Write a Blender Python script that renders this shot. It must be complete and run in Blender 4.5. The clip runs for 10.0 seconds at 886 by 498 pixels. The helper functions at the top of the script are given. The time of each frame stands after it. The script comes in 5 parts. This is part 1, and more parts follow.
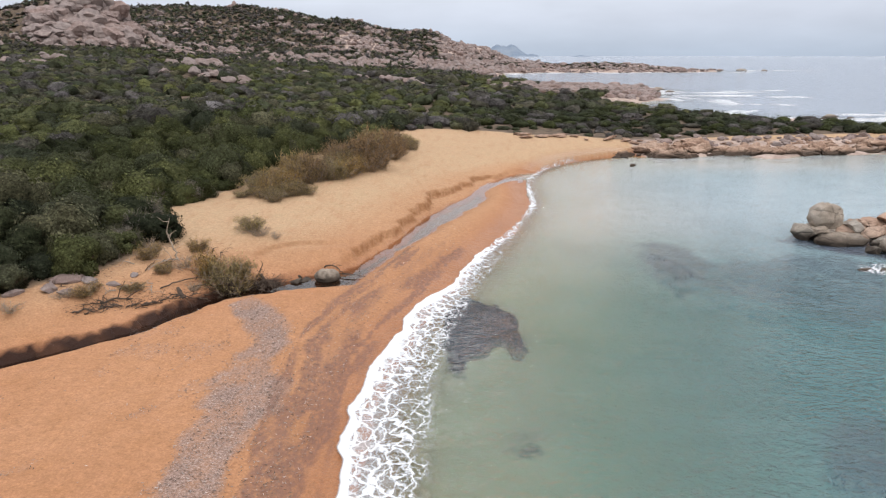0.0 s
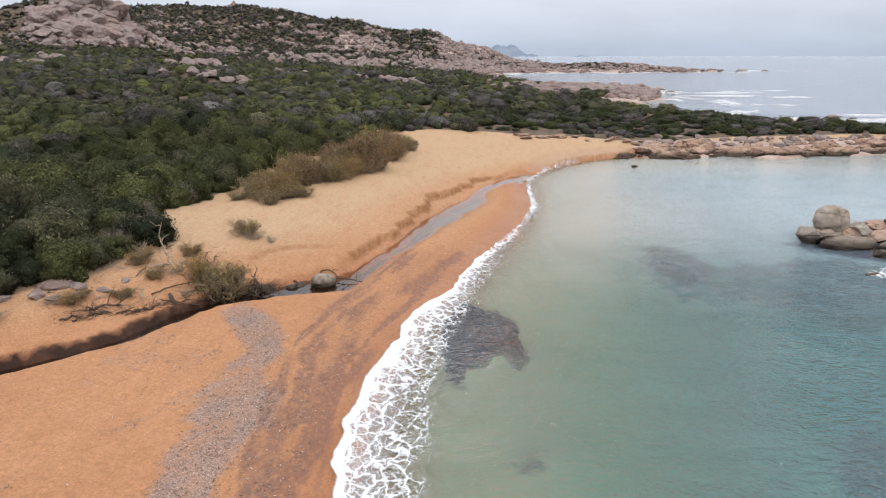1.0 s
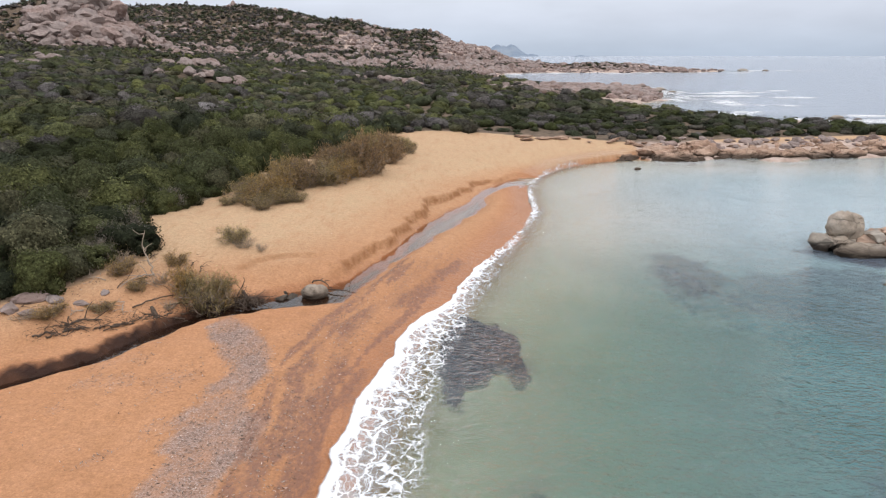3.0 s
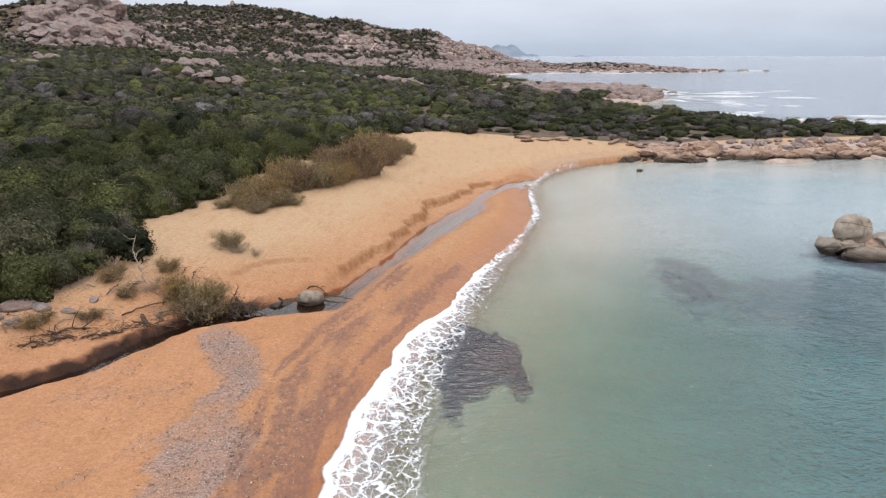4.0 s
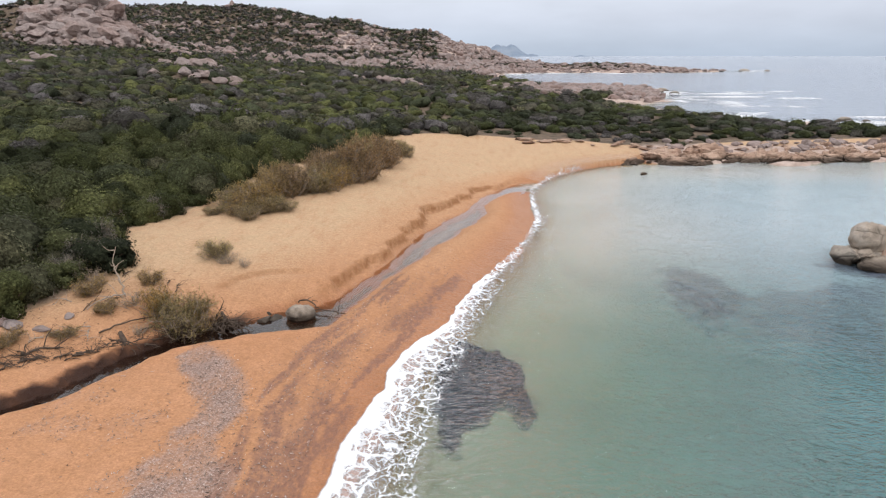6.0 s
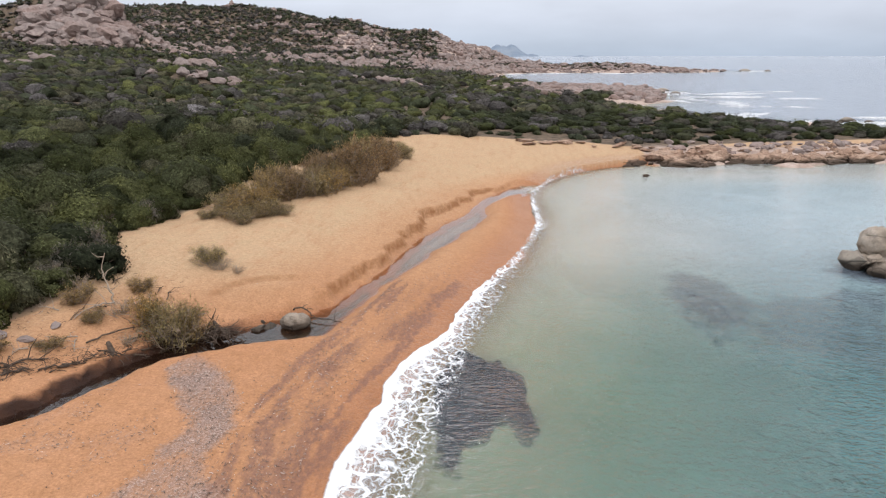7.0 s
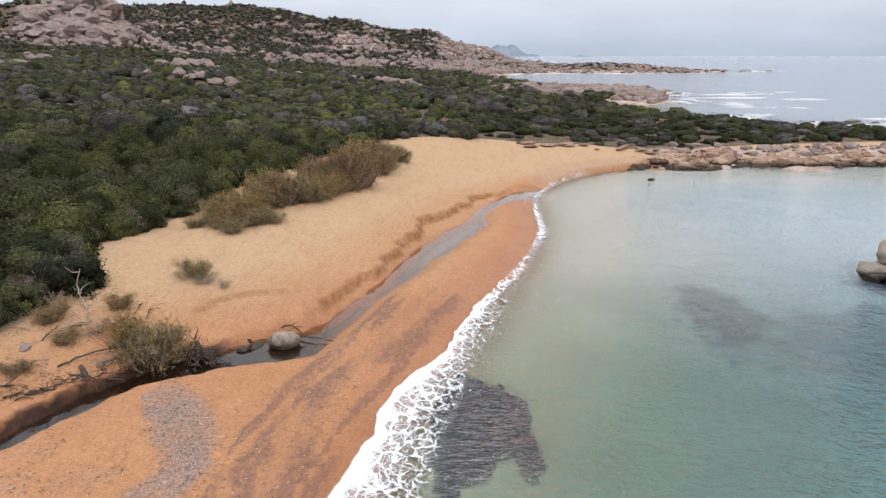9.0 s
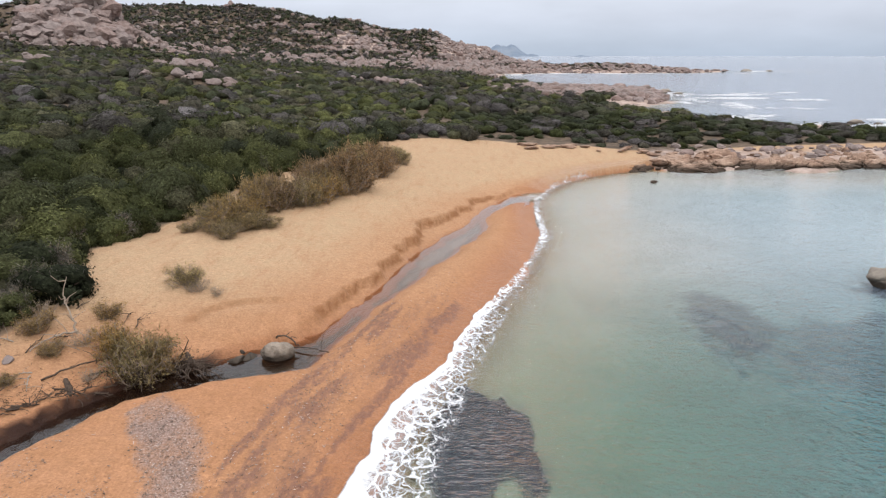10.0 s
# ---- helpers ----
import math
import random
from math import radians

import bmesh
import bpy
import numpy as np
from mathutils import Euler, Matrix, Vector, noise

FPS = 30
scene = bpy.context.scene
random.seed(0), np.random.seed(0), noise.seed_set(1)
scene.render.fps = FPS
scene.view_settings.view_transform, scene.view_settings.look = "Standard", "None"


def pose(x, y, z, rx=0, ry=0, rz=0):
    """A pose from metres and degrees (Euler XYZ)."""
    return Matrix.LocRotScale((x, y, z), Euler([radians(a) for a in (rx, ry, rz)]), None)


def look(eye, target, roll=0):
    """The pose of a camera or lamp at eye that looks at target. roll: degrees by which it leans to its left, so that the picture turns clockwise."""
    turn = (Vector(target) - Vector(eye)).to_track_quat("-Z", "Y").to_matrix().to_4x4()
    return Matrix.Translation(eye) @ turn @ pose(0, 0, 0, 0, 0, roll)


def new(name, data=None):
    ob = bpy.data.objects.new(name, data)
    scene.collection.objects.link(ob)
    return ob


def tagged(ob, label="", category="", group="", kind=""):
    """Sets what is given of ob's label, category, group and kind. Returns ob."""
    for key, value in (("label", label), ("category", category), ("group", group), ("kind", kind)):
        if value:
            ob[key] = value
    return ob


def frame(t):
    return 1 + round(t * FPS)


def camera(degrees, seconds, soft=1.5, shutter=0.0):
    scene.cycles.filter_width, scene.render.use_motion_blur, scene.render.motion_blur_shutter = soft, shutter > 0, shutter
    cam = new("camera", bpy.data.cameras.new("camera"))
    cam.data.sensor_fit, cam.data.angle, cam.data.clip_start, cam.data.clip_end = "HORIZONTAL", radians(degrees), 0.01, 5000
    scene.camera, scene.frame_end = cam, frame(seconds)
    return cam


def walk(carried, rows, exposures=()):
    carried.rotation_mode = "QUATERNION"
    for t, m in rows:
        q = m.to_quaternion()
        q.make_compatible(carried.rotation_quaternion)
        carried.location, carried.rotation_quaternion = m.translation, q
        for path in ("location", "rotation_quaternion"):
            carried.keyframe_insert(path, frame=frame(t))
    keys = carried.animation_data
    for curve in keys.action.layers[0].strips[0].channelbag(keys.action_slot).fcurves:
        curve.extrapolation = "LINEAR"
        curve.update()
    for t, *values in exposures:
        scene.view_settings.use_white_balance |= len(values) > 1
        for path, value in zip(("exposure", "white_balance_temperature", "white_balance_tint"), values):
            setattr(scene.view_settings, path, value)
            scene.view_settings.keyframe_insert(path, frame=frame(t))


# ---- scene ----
# ---- camera ----
cam = camera(66.9, 10.0, soft=1.2)


def eye_at(t):
    s = (t - 5) / 5
    return (0.32 + 0.164 * s - 0.053 * s * s, 4.53 + 4.40 * s + 0.20 * s * s, 11.27 + 0.071 * s + 0.068 * s * s)


rows = []
for t in (0, 1, 2, 3, 4, 5, 6, 7, 8, 9, 10):
    e = eye_at(t)
    rows.append((t, look(e, (e[0] - 0.0262, e[1] + 1.926, e[2] - 0.5585), 0.0)))
walk(cam, rows)

# ---- world and light ----
SUN_EL, SUN_AZ = 48.0, 150.0     # degrees: height, and turn from +y towards +x
world = bpy.data.worlds.new("overcast_sky")
scene.world = world
world.use_nodes = True
nt = world.node_tree
nt.nodes.clear()


def wn(kind, **kw):
    n = nt.nodes.new(kind)
    for k, v in kw.items():
        n.inputs[k].default_value = v
    return n


w_out = wn("ShaderNodeOutputWorld")
w_bg = wn("ShaderNodeBackground", Strength=1.0)
sky = wn("ShaderNodeTexSky")
sky.sky_type = 'NISHITA'
sky.sun_disc = False
sky.sun_elevation = radians(SUN_EL)
sky.sun_rotation = radians(SUN_AZ)
sky.air_density, sky.dust_density = 1.2, 3.0
w_dim = wn("ShaderNodeVectorMath")
w_dim.operation = 'SCALE'
w_dim.inputs[3].default_value = 0.10
nt.links.new(sky.outputs[0], w_dim.inputs[0])
w_co = wn("ShaderNodeTexCoord")
w_sep = wn("ShaderNodeSeparateXYZ")
nt.links.new(w_co.outputs["Generated"], w_sep.inputs[0])
w_ramp = wn("ShaderNodeValToRGB")          # cloud layer, horizon to zenith
cr = w_ramp.color_ramp
cr.elements[0].position, cr.elements[0].color = 0.0, (0.56, 0.65, 0.79, 1)
cr.elements[1].position, cr.elements[1].color = 1.0, (2.15, 2.2, 2.34, 1)
for p, c in ((0.02, (0.62, 0.70, 0.835, 1)), (0.05, (0.71, 0.77, 0.90, 1)), (0.12, (0.93, 0.98, 1.10, 1)), (0.30, (1.20, 1.24, 1.32, 1)), (0.60, (1.58, 1.61, 1.71, 1))):
    el = cr.elements.new(p)
    el.color = c
nt.links.new(w_sep.outputs[2], w_ramp.inputs[0])
w_map = wn("ShaderNodeMapping")
w_map.inputs["Scale"].default_value = (3.0, 3.0, 10.0)
nt.links.new(w_co.outputs["Generated"], w_map.inputs[0])
w_noise = wn("ShaderNodeTexNoise", Scale=1.6, Detail=5.0, Roughness=0.5)
nt.links.new(w_map.outputs[0], w_noise.inputs["Vector"])
w_nr = wn("ShaderNodeMapRange")
for i, v in ((1, 0.3), (2, 0.7), (3, 0.90), (4, 1.07)):
    w_nr.inputs[i].default_value = v
nt.links.new(w_noise.outputs[0], w_nr.inputs[0])
w_mul = wn("ShaderNodeVectorMath")
w_mul.operation = 'SCALE'
nt.links.new(w_ramp.outputs[0], w_mul.inputs[0])
nt.links.new(w_nr.outputs[0], w_mul.inputs[3])
w_mix = wn("ShaderNodeMix")
w_mix.data_type = 'RGBA'
w_mix.inputs[0].default_value = 0.90
nt.links.new(w_dim.outputs[0], w_mix.inputs[6])
nt.links.new(w_mul.outputs[0], w_mix.inputs[7])
nt.links.new(w_mix.outputs[2], w_bg.inputs[0])
nt.links.new(w_bg.outputs[0], w_out.inputs[0])

sun = new("sun", bpy.data.lights.new("sun", 'SUN'))
sun.data.energy, sun.data.angle, sun.data.color = 1.0, radians(18), (1.0, 0.97, 0.93)
_a, _e = radians(SUN_AZ), radians(SUN_EL)
sun.matrix_world = look((60 * math.sin(_a) * math.cos(_e), 60 * math.cos(_a) * math.cos(_e), 60 * math.sin(_e) + 5), (0, 0, 5))
scene.view_settings.exposure = 0.0

# ---- materials ----


class Nodes:
    """A small hand for node trees: n(kind, inputs) makes a node; links go in as sockets."""

    def __init__(self, name):
        self.mat = bpy.data.materials.new(name)
        self.mat.use_nodes = True
        self.tree = self.mat.node_tree
        self.tree.nodes.clear()

    def n(self, kind, ins=None, **props):
        node = self.tree.nodes.new(kind)
        for k, v in props.items():
            if k == "operation":
                node.operation = v
            elif k == "data_type":
                node.data_type = v
            elif k == "blend_type":
                node.blend_type = v
            elif k == "attribute_name":
                node.attribute_name = v
            elif k == "feature":
                node.feature = v
        for k, v in (ins or {}).items():
            if isinstance(v, bpy.types.NodeSocket):
                self.tree.links.new(v, node.inputs[k])
            else:
                node.inputs[k].default_value = v
        return node

    def coord(self):
        return self.n("ShaderNodeNewGeometry").outputs["Position"]

    def local(self):
        return self.n("ShaderNodeTexCoord").outputs["Object"]

    def attr(self, name):
        return self.n("ShaderNodeAttribute", attribute_name=name).outputs["Fac"]

    def noise(self, co, scale, detail=4.0, rough=0.55, dist=0.0):
        return self.n("ShaderNodeTexNoise", {"Vector": co, "Scale": scale, "Detail": detail, "Roughness": rough, "Distortion": dist}).outputs[0]

    def stretch(self, co, s, rot=0.0):
        m = self.n("ShaderNodeMapping", {0: co, "Scale": s})
        m.inputs["Rotation"].default_value = (0, 0, rot)
        return m.outputs[0]

    def ramp(self, fac, stops):
        r = self.n("ShaderNodeValToRGB", {0: fac})
        el = r.color_ramp.elements
        el[0].position, el[0].color = stops[0][0], (*stops[0][1], 1)
        el[1].position, el[1].color = stops[-1][0], (*stops[-1][1], 1)
        for p, c in stops[1:-1]:
            el.new(p).color = (*c, 1)
        return r.outputs[0]

    def span(self, v, a, b, c=0.0, d=1.0):
        return self.n("ShaderNodeMapRange", {0: v, 1: a, 2: b, 3: c, 4: d}).outputs[0]

    def math(self, op, a, b=0.0):
        return self.n("ShaderNodeMath", {0: a, 1: b}, operation=op).outputs[0]

    def mix(self, f, a, b, blend='MIX'):
        m = self.n("ShaderNodeMix", {0: f}, data_type='RGBA', blend_type=blend)
        for i, v in ((6, a), (7, b)):
            if isinstance(v, bpy.types.NodeSocket):
                self.tree.links.new(v, m.inputs[i])
            else:
                m.inputs[i].default_value = (*v, 1)
        return m.outputs[2]

    def bump(self, h, strength, distance, normal=None):
        ins = {"Height": h, "Strength": strength, "Distance": distance}
        if normal is not None:
            ins["Normal"] = normal
        return self.n("ShaderNodeBump", ins).outputs[0]

    def out(self, shader):
        o = self.n("ShaderNodeOutputMaterial")
        self.tree.links.new(shader, o.inputs[0])
        return self.mat

    def plain(self, color, rough=0.8, normal=None, spec=0.3):
        ins = {"Base Color": color if isinstance(color, bpy.types.NodeSocket) else (*color, 1), "Roughness": rough, "Specular IOR Level": spec}
        if normal is not None:
            ins["Normal"] = normal
        return self.out(self.n("ShaderNodeBsdfPrincipled", ins).outputs[0])


def mat_ground():
    m = Nodes("ground_sand_soil_rock")
    co = m.coord()
    big, mid, fine = m.noise(co, 0.12, 4), m.noise(co, 1.1, 5), m.noise(co, 14.0, 4, 0.65)
    sand = m.ramp(big, [(0.3, (0.405, 0.197, 0.101)), (0.7, (0.475, 0.249, 0.134))])
    dry = m.ramp(mid, [(0.3, (0.455, 0.316, 0.188)), (0.7, (0.520, 0.374, 0.238))])
    col = m.mix(m.attr("dry"), sand, dry)
    col = m.mix(m.span(mid, 0.30, 0.72, 0.0, 0.40), col, (0.37, 0.175, 0.075))
    col = m.mix(1.0, col, m.ramp(fine, [(0.25, (0.70, 0.69, 0.68)), (0.75, (1.18, 1.18, 1.18))]), 'MULTIPLY')
    drift = m.noise(m.stretch(co, (1.9, 0.45, 1.0), -0.55), 0.9, 6, 0.7)
    col = m.mix(m.span(drift, 0.50, 0.70, 0.0, 0.45), col, (0.33, 0.165, 0.085))
    grit = m.noise(co, 5.0, 6, 0.75)
    col = m.mix(1.0, col, m.ramp(grit, [(0.30, (0.80, 0.79, 0.79)), (0.70, (1.12, 1.12, 1.12))]), 'MULTIPLY')
    # drift lines of fine debris on the berm
    streak = m.noise(m.stretch(co, (3.2, 0.5, 1.0), -0.25), 1.0, 7, 0.75)
    debris = m.math('MULTIPLY', m.attr("wrack"), 1.0)
    fleck = m.noise(co, 9.0, 6, 0.75)
    cover = m.span(m.math('ADD', m.math('MULTIPLY', fleck, 0.55), m.math('ADD', m.math('MULTIPLY', streak, 0.35), debris)), 0.78, 1.30)
    wr = m.ramp(m.noise(co, 18.0, 5, 0.75), [(0.34, (0.12, 0.080, 0.066)), (0.52, (0.29, 0.205, 0.172)), (0.70, (0.52, 0.42, 0.375))])
    col = m.mix(m.math('MULTIPLY', cover, 0.85), col, wr)
    red = m.span(m.math('ADD', m.math('MULTIPLY', streak, 0.7), m.attr("stain")), 0.82, 1.22)
    red = m.math('MULTIPLY', red, m.span(m.noise(m.stretch(co, (2.0, 1.0, 1.0), -0.25), 3.2, 6, 0.75), 0.31, 0.54))
    col = m.mix(m.math('MULTIPLY', red, 0.9), col, m.mix(fleck, (0.13, 0.062, 0.045), (0.30, 0.165, 0.115)))
    col = m.mix(m.attr("under"), col, m.mix(mid, (0.32, 0.315, 0.222), (0.40, 0.39, 0.285)))
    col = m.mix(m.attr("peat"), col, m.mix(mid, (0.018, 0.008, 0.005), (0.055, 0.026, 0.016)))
    # Dark line on ledge lip and scarp: shade painted into damp sand's colour.
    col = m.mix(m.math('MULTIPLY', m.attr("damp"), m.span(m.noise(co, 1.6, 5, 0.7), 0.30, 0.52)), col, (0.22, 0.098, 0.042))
    wet = m.attr("wet")
    col = m.mix(wet, col, m.mix(1.0, col, (0.86, 0.77, 0.71), 'MULTIPLY'))
    # soil and litter under the scrub
    soil = m.ramp(mid, [(0.3, (0.066, 0.050, 0.036)), (0.7, (0.165, 0.118, 0.082))])
    col = m.mix(m.span(m.math('ADD', m.attr("soil"), m.math('MULTIPLY', mid, 0.5)), 0.55, 0.95), col, soil)
    # bedrock
    rk = m.ramp(m.noise(co, 0.5, 7, 0.65), [(0.3, (0.20, 0.15, 0.125)), (0.5, (0.38, 0.285, 0.235)), (0.7, (0.50, 0.40, 0.345))])
    crack = m.n("ShaderNodeTexVoronoi", {"Vector": co, "Scale": 0.6}, feature='DISTANCE_TO_EDGE').outputs[0]
    rk = m.mix(m.span(crack, 0.0, 0.05, 0.25, 0.0), rk, (0.10, 0.08, 0.07))
    col = m.mix(m.span(m.math('ADD', m.attr("rock"), m.math('MULTIPLY', mid, 0.4)), 0.55, 0.85), col, rk)
    # sea floor
    weed = m.span(m.math('ADD', m.attr("weed"), m.math('MULTIPLY', m.noise(co, 1.6, 5, 0.65), 0.7)), 0.62, 0.92)
    col = m.mix(weed, col, m.mix(fine, (0.028, 0.026, 0.038), (0.050, 0.046, 0.062)))
    hgt = m.math('ADD', m.math('MULTIPLY', m.noise(co, 3.0, 5, 0.6), 1.0), m.math('MULTIPLY', fine, 0.35))
    n = m.bump(hgt, 0.8, 0.16)
    rough = m.span(wet, 0.0, 1.0, 0.92, 0.38)
    return m.plain(col, rough, n, 0.15)


def mat_sea():
    m = Nodes("sea_water")
    co = m.coord()
    w1 = m.noise(m.stretch(co, (1.0, 1.6, 1.0), 0.42), 2.1, 3, 0.55, 0.5)
    w2 = m.noise(m.stretch(co, (1.0, 1.8, 1.0), -0.25), 5.0, 2, 0.5, 0.3)
    w3 = m.noise(m.stretch(co, (1.0, 2.4, 1.0), 0.15), 0.16, 4, 0.55)
    gust = m.span(m.noise(co, 0.22, 4, 0.6), 0.35, 0.65, 0.65, 1.25)
    h = m.math('ADD', m.math('MULTIPLY', w1, 1.0), m.math('MULTIPLY', w2, 0.40))
    h = m.math('MULTIPLY', h, gust)
    h = m.math('ADD', h, m.math('MULTIPLY', m.math('MULTIPLY', w3, m.attr("open")), 14.0))
    n = m.bump(h, m.span(m.attr("open"), 0.0, 0.8, 1.0, 0.45), 0.27)
    n_body = m.bump(h, 1.0, 0.27)
    body = m.ramp(m.attr("deep"), [(0.0, (0.32, 0.325, 0.225)), (0.30, (0.122, 0.218, 0.172)), (1.0, (0.088, 0.180, 0.192))])
    patch = m.noise(co, 0.07, 4, 0.55)
    body = m.mix(m.span(patch, 0.35, 0.7, 0.0, 0.5), body, (0.085, 0.175, 0.190))
    # Paler body with distance: sky reflection put into the colour, plus silty shallows.
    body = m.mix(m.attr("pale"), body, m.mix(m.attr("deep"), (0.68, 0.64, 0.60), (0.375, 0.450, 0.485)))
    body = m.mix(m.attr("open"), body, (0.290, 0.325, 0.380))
    body = m.mix(m.math('MULTIPLY', m.span(m.math('ADD', m.attr("weed"), m.math('MULTIPLY', m.noise(co, 1.2, 4, 0.65), 0.5)), 0.35, 1.0), 0.85), body, (0.058, 0.060, 0.092))
    diff = m.n("ShaderNodeBsdfDiffuse", {"Color": body, "Normal": n_body})
    clear = m.n("ShaderNodeBsdfTransparent", {"Color": (0.80, 0.95, 0.90, 1)})
    under = m.n("ShaderNodeMixShader", {0: m.attr("murk"), 1: clear.outputs[0], 2: diff.outputs[0]})
    gloss = m.n("ShaderNodeBsdfGlossy", {"Color": (1, 1, 1, 1), "Roughness": 0.07, "Normal": n})
    fr = m.n("ShaderNodeFresnel", {"IOR": 1.33, "Normal": n})
    return m.out(m.n("ShaderNodeMixShader", {0: fr.outputs[0], 1: under.outputs[0], 2: gloss.outputs[0]}).outputs[0])


def mat_stream():
    m = Nodes("stream_water")
    co = m.coord()
    n = m.bump(m.noise(co, 3.0, 3, 0.5), 0.25, 0.03)
    diff = m.n("ShaderNodeBsdfDiffuse", {"Color": (0.016, 0.008, 0.005, 1)})
    clear = m.n("ShaderNodeBsdfTransparent", {"Color": (0.90, 0.80, 0.72, 1)})
    under = m.n("ShaderNodeMixShader", {0: m.attr("murk"), 1: clear.outputs[0], 2: diff.outputs[0]})
    gloss = m.n("ShaderNodeBsdfGlossy", {"Color": (1, 1, 1, 1), "Roughness": 0.04, "Normal": n})
    fr = m.n("ShaderNodeFresnel", {"IOR": 1.36, "Normal": n})
    return m.out(m.n("ShaderNodeMixShader", {0: fr.outputs[0], 1: under.outputs[0], 2: gloss.outputs[0]}).outputs[0])


def mat_foam():
    m = Nodes("foam")
    co = m.coord()
    warp = m.n("ShaderNodeTexNoise", {"Vector": co, "Scale": 1.3, "Detail": 4.0, "Roughness": 0.6}).outputs["Color"]
    cow = m.n("ShaderNodeVectorMath", {0: co, 1: m.n("ShaderNodeVectorMath", {0: warp, 1: (0.9, 0.9, 0.0)}, operation='MULTIPLY').outputs[0]}, operation='ADD').outputs[0]
    soft = m.noise(co, 1.1, 6, 0.62, 0.5)
    fine = m.noise(co, 7.0, 5, 0.7)
    dens = m.math('ADD', m.attr("foam"), m.math('MULTIPLY', m.math('SUBTRACT', soft, 0.5), 0.9))
    cells = []
    for sc, wide in ((2.3, 0.15), (5.2, 0.13)):
        v = m.n("ShaderNodeTexVoronoi", {"Vector": m.stretch(cow, (1.0, 0.62, 1.0), 0.25), "Scale": sc}, feature='DISTANCE_TO_EDGE').outputs[0]
        v = m.math('ADD', v, m.math('MULTIPLY', m.math('SUBTRACT', fine, 0.5), 0.22))
        th = m.math('MULTIPLY', dens, wide)
        cells.append(m.n("ShaderNodeMapRange", {0: m.math('SUBTRACT', v, th), 1: -0.045, 2: 0.035, 3: 1.0, 4: 0.0}).outputs[0])
    lace = m.math('MULTIPLY', m.math('MAXIMUM', cells[0], m.math('MULTIPLY', cells[1], 0.75)), m.span(dens, 0.02, 0.22))
    body = m.span(m.math('ADD', dens, m.math('MULTIPLY', m.math('SUBTRACT', fine, 0.5), 0.9)), 0.80, 1.05)
    flow = m.n("ShaderNodeCombineXYZ", {0: m.attr("run"), 1: m.attr("across")}).outputs[0]
    wash = m.noise(m.stretch(flow, (2.6, 0.32, 1.0)), 1.0, 5, 0.65, 0.3)
    sheet = m.math('MULTIPLY', m.span(m.math('ADD', wash, m.attr("sheet")), 0.55, 1.15), 0.45)
    alpha = m.math('MINIMUM', m.math('MAXIMUM', m.math('MAXIMUM', body, lace), sheet), 0.97)
    alpha = m.math('MULTIPLY', alpha, m.attr("edge"))
    bub = m.bump(m.math('ADD', m.noise(co, 14.0, 4, 0.65), m.math('MULTIPLY', soft, 1.5)), 0.8, 0.06)
    white = m.n("ShaderNodeBsdfPrincipled", {"Base Color": (0.72, 0.72, 0.73, 1), "Roughness": 0.6, "Normal": bub})
    clear = m.n("ShaderNodeBsdfTransparent")
    return m.out(m.n("ShaderNodeMixShader", {0: alpha, 1: clear.outputs[0], 2: white.outputs[0]}).outputs[0])


def mat_leaf(name, stops, spread=0.42, translucent=0.12, vary=1.0):
    m = Nodes(name)
    tone = m.math('FRACT', m.math('ADD', m.attr("tone"), m.math('MULTIPLY', m.n("ShaderNodeObjectInfo").outputs["Random"], vary)))
    col = m.ramp(tone, stops)
    isl = m.n("ShaderNodeNewGeometry").outputs["Random Per Island"]
    col = m.mix(1.0, col, m.ramp(isl, [(0.0, (1 - spread,) * 3), (1.0, (1 + spread,) * 3)]), 'MULTIPLY')
    co = m.coord()
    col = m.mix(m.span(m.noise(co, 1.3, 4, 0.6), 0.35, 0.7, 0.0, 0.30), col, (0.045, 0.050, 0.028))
    # One noise for colour and bump: low spots darker, high spots brighter.
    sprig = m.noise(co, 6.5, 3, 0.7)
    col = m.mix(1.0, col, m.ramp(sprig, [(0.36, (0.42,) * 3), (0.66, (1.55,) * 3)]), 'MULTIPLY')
    n = m.bump(sprig, 0.9, 0.16)
    a = m.n("ShaderNodeBsdfPrincipled", {"Base Color": col, "Roughness": 0.9, "Specular IOR Level": 0.05, "Normal": n})
    b = m.n("ShaderNodeBsdfTranslucent", {"Color": col})
    return m.out(m.n("ShaderNodeMixShader", {0: translucent, 1: a.outputs[0], 2: b.outputs[0]}).outputs[0])


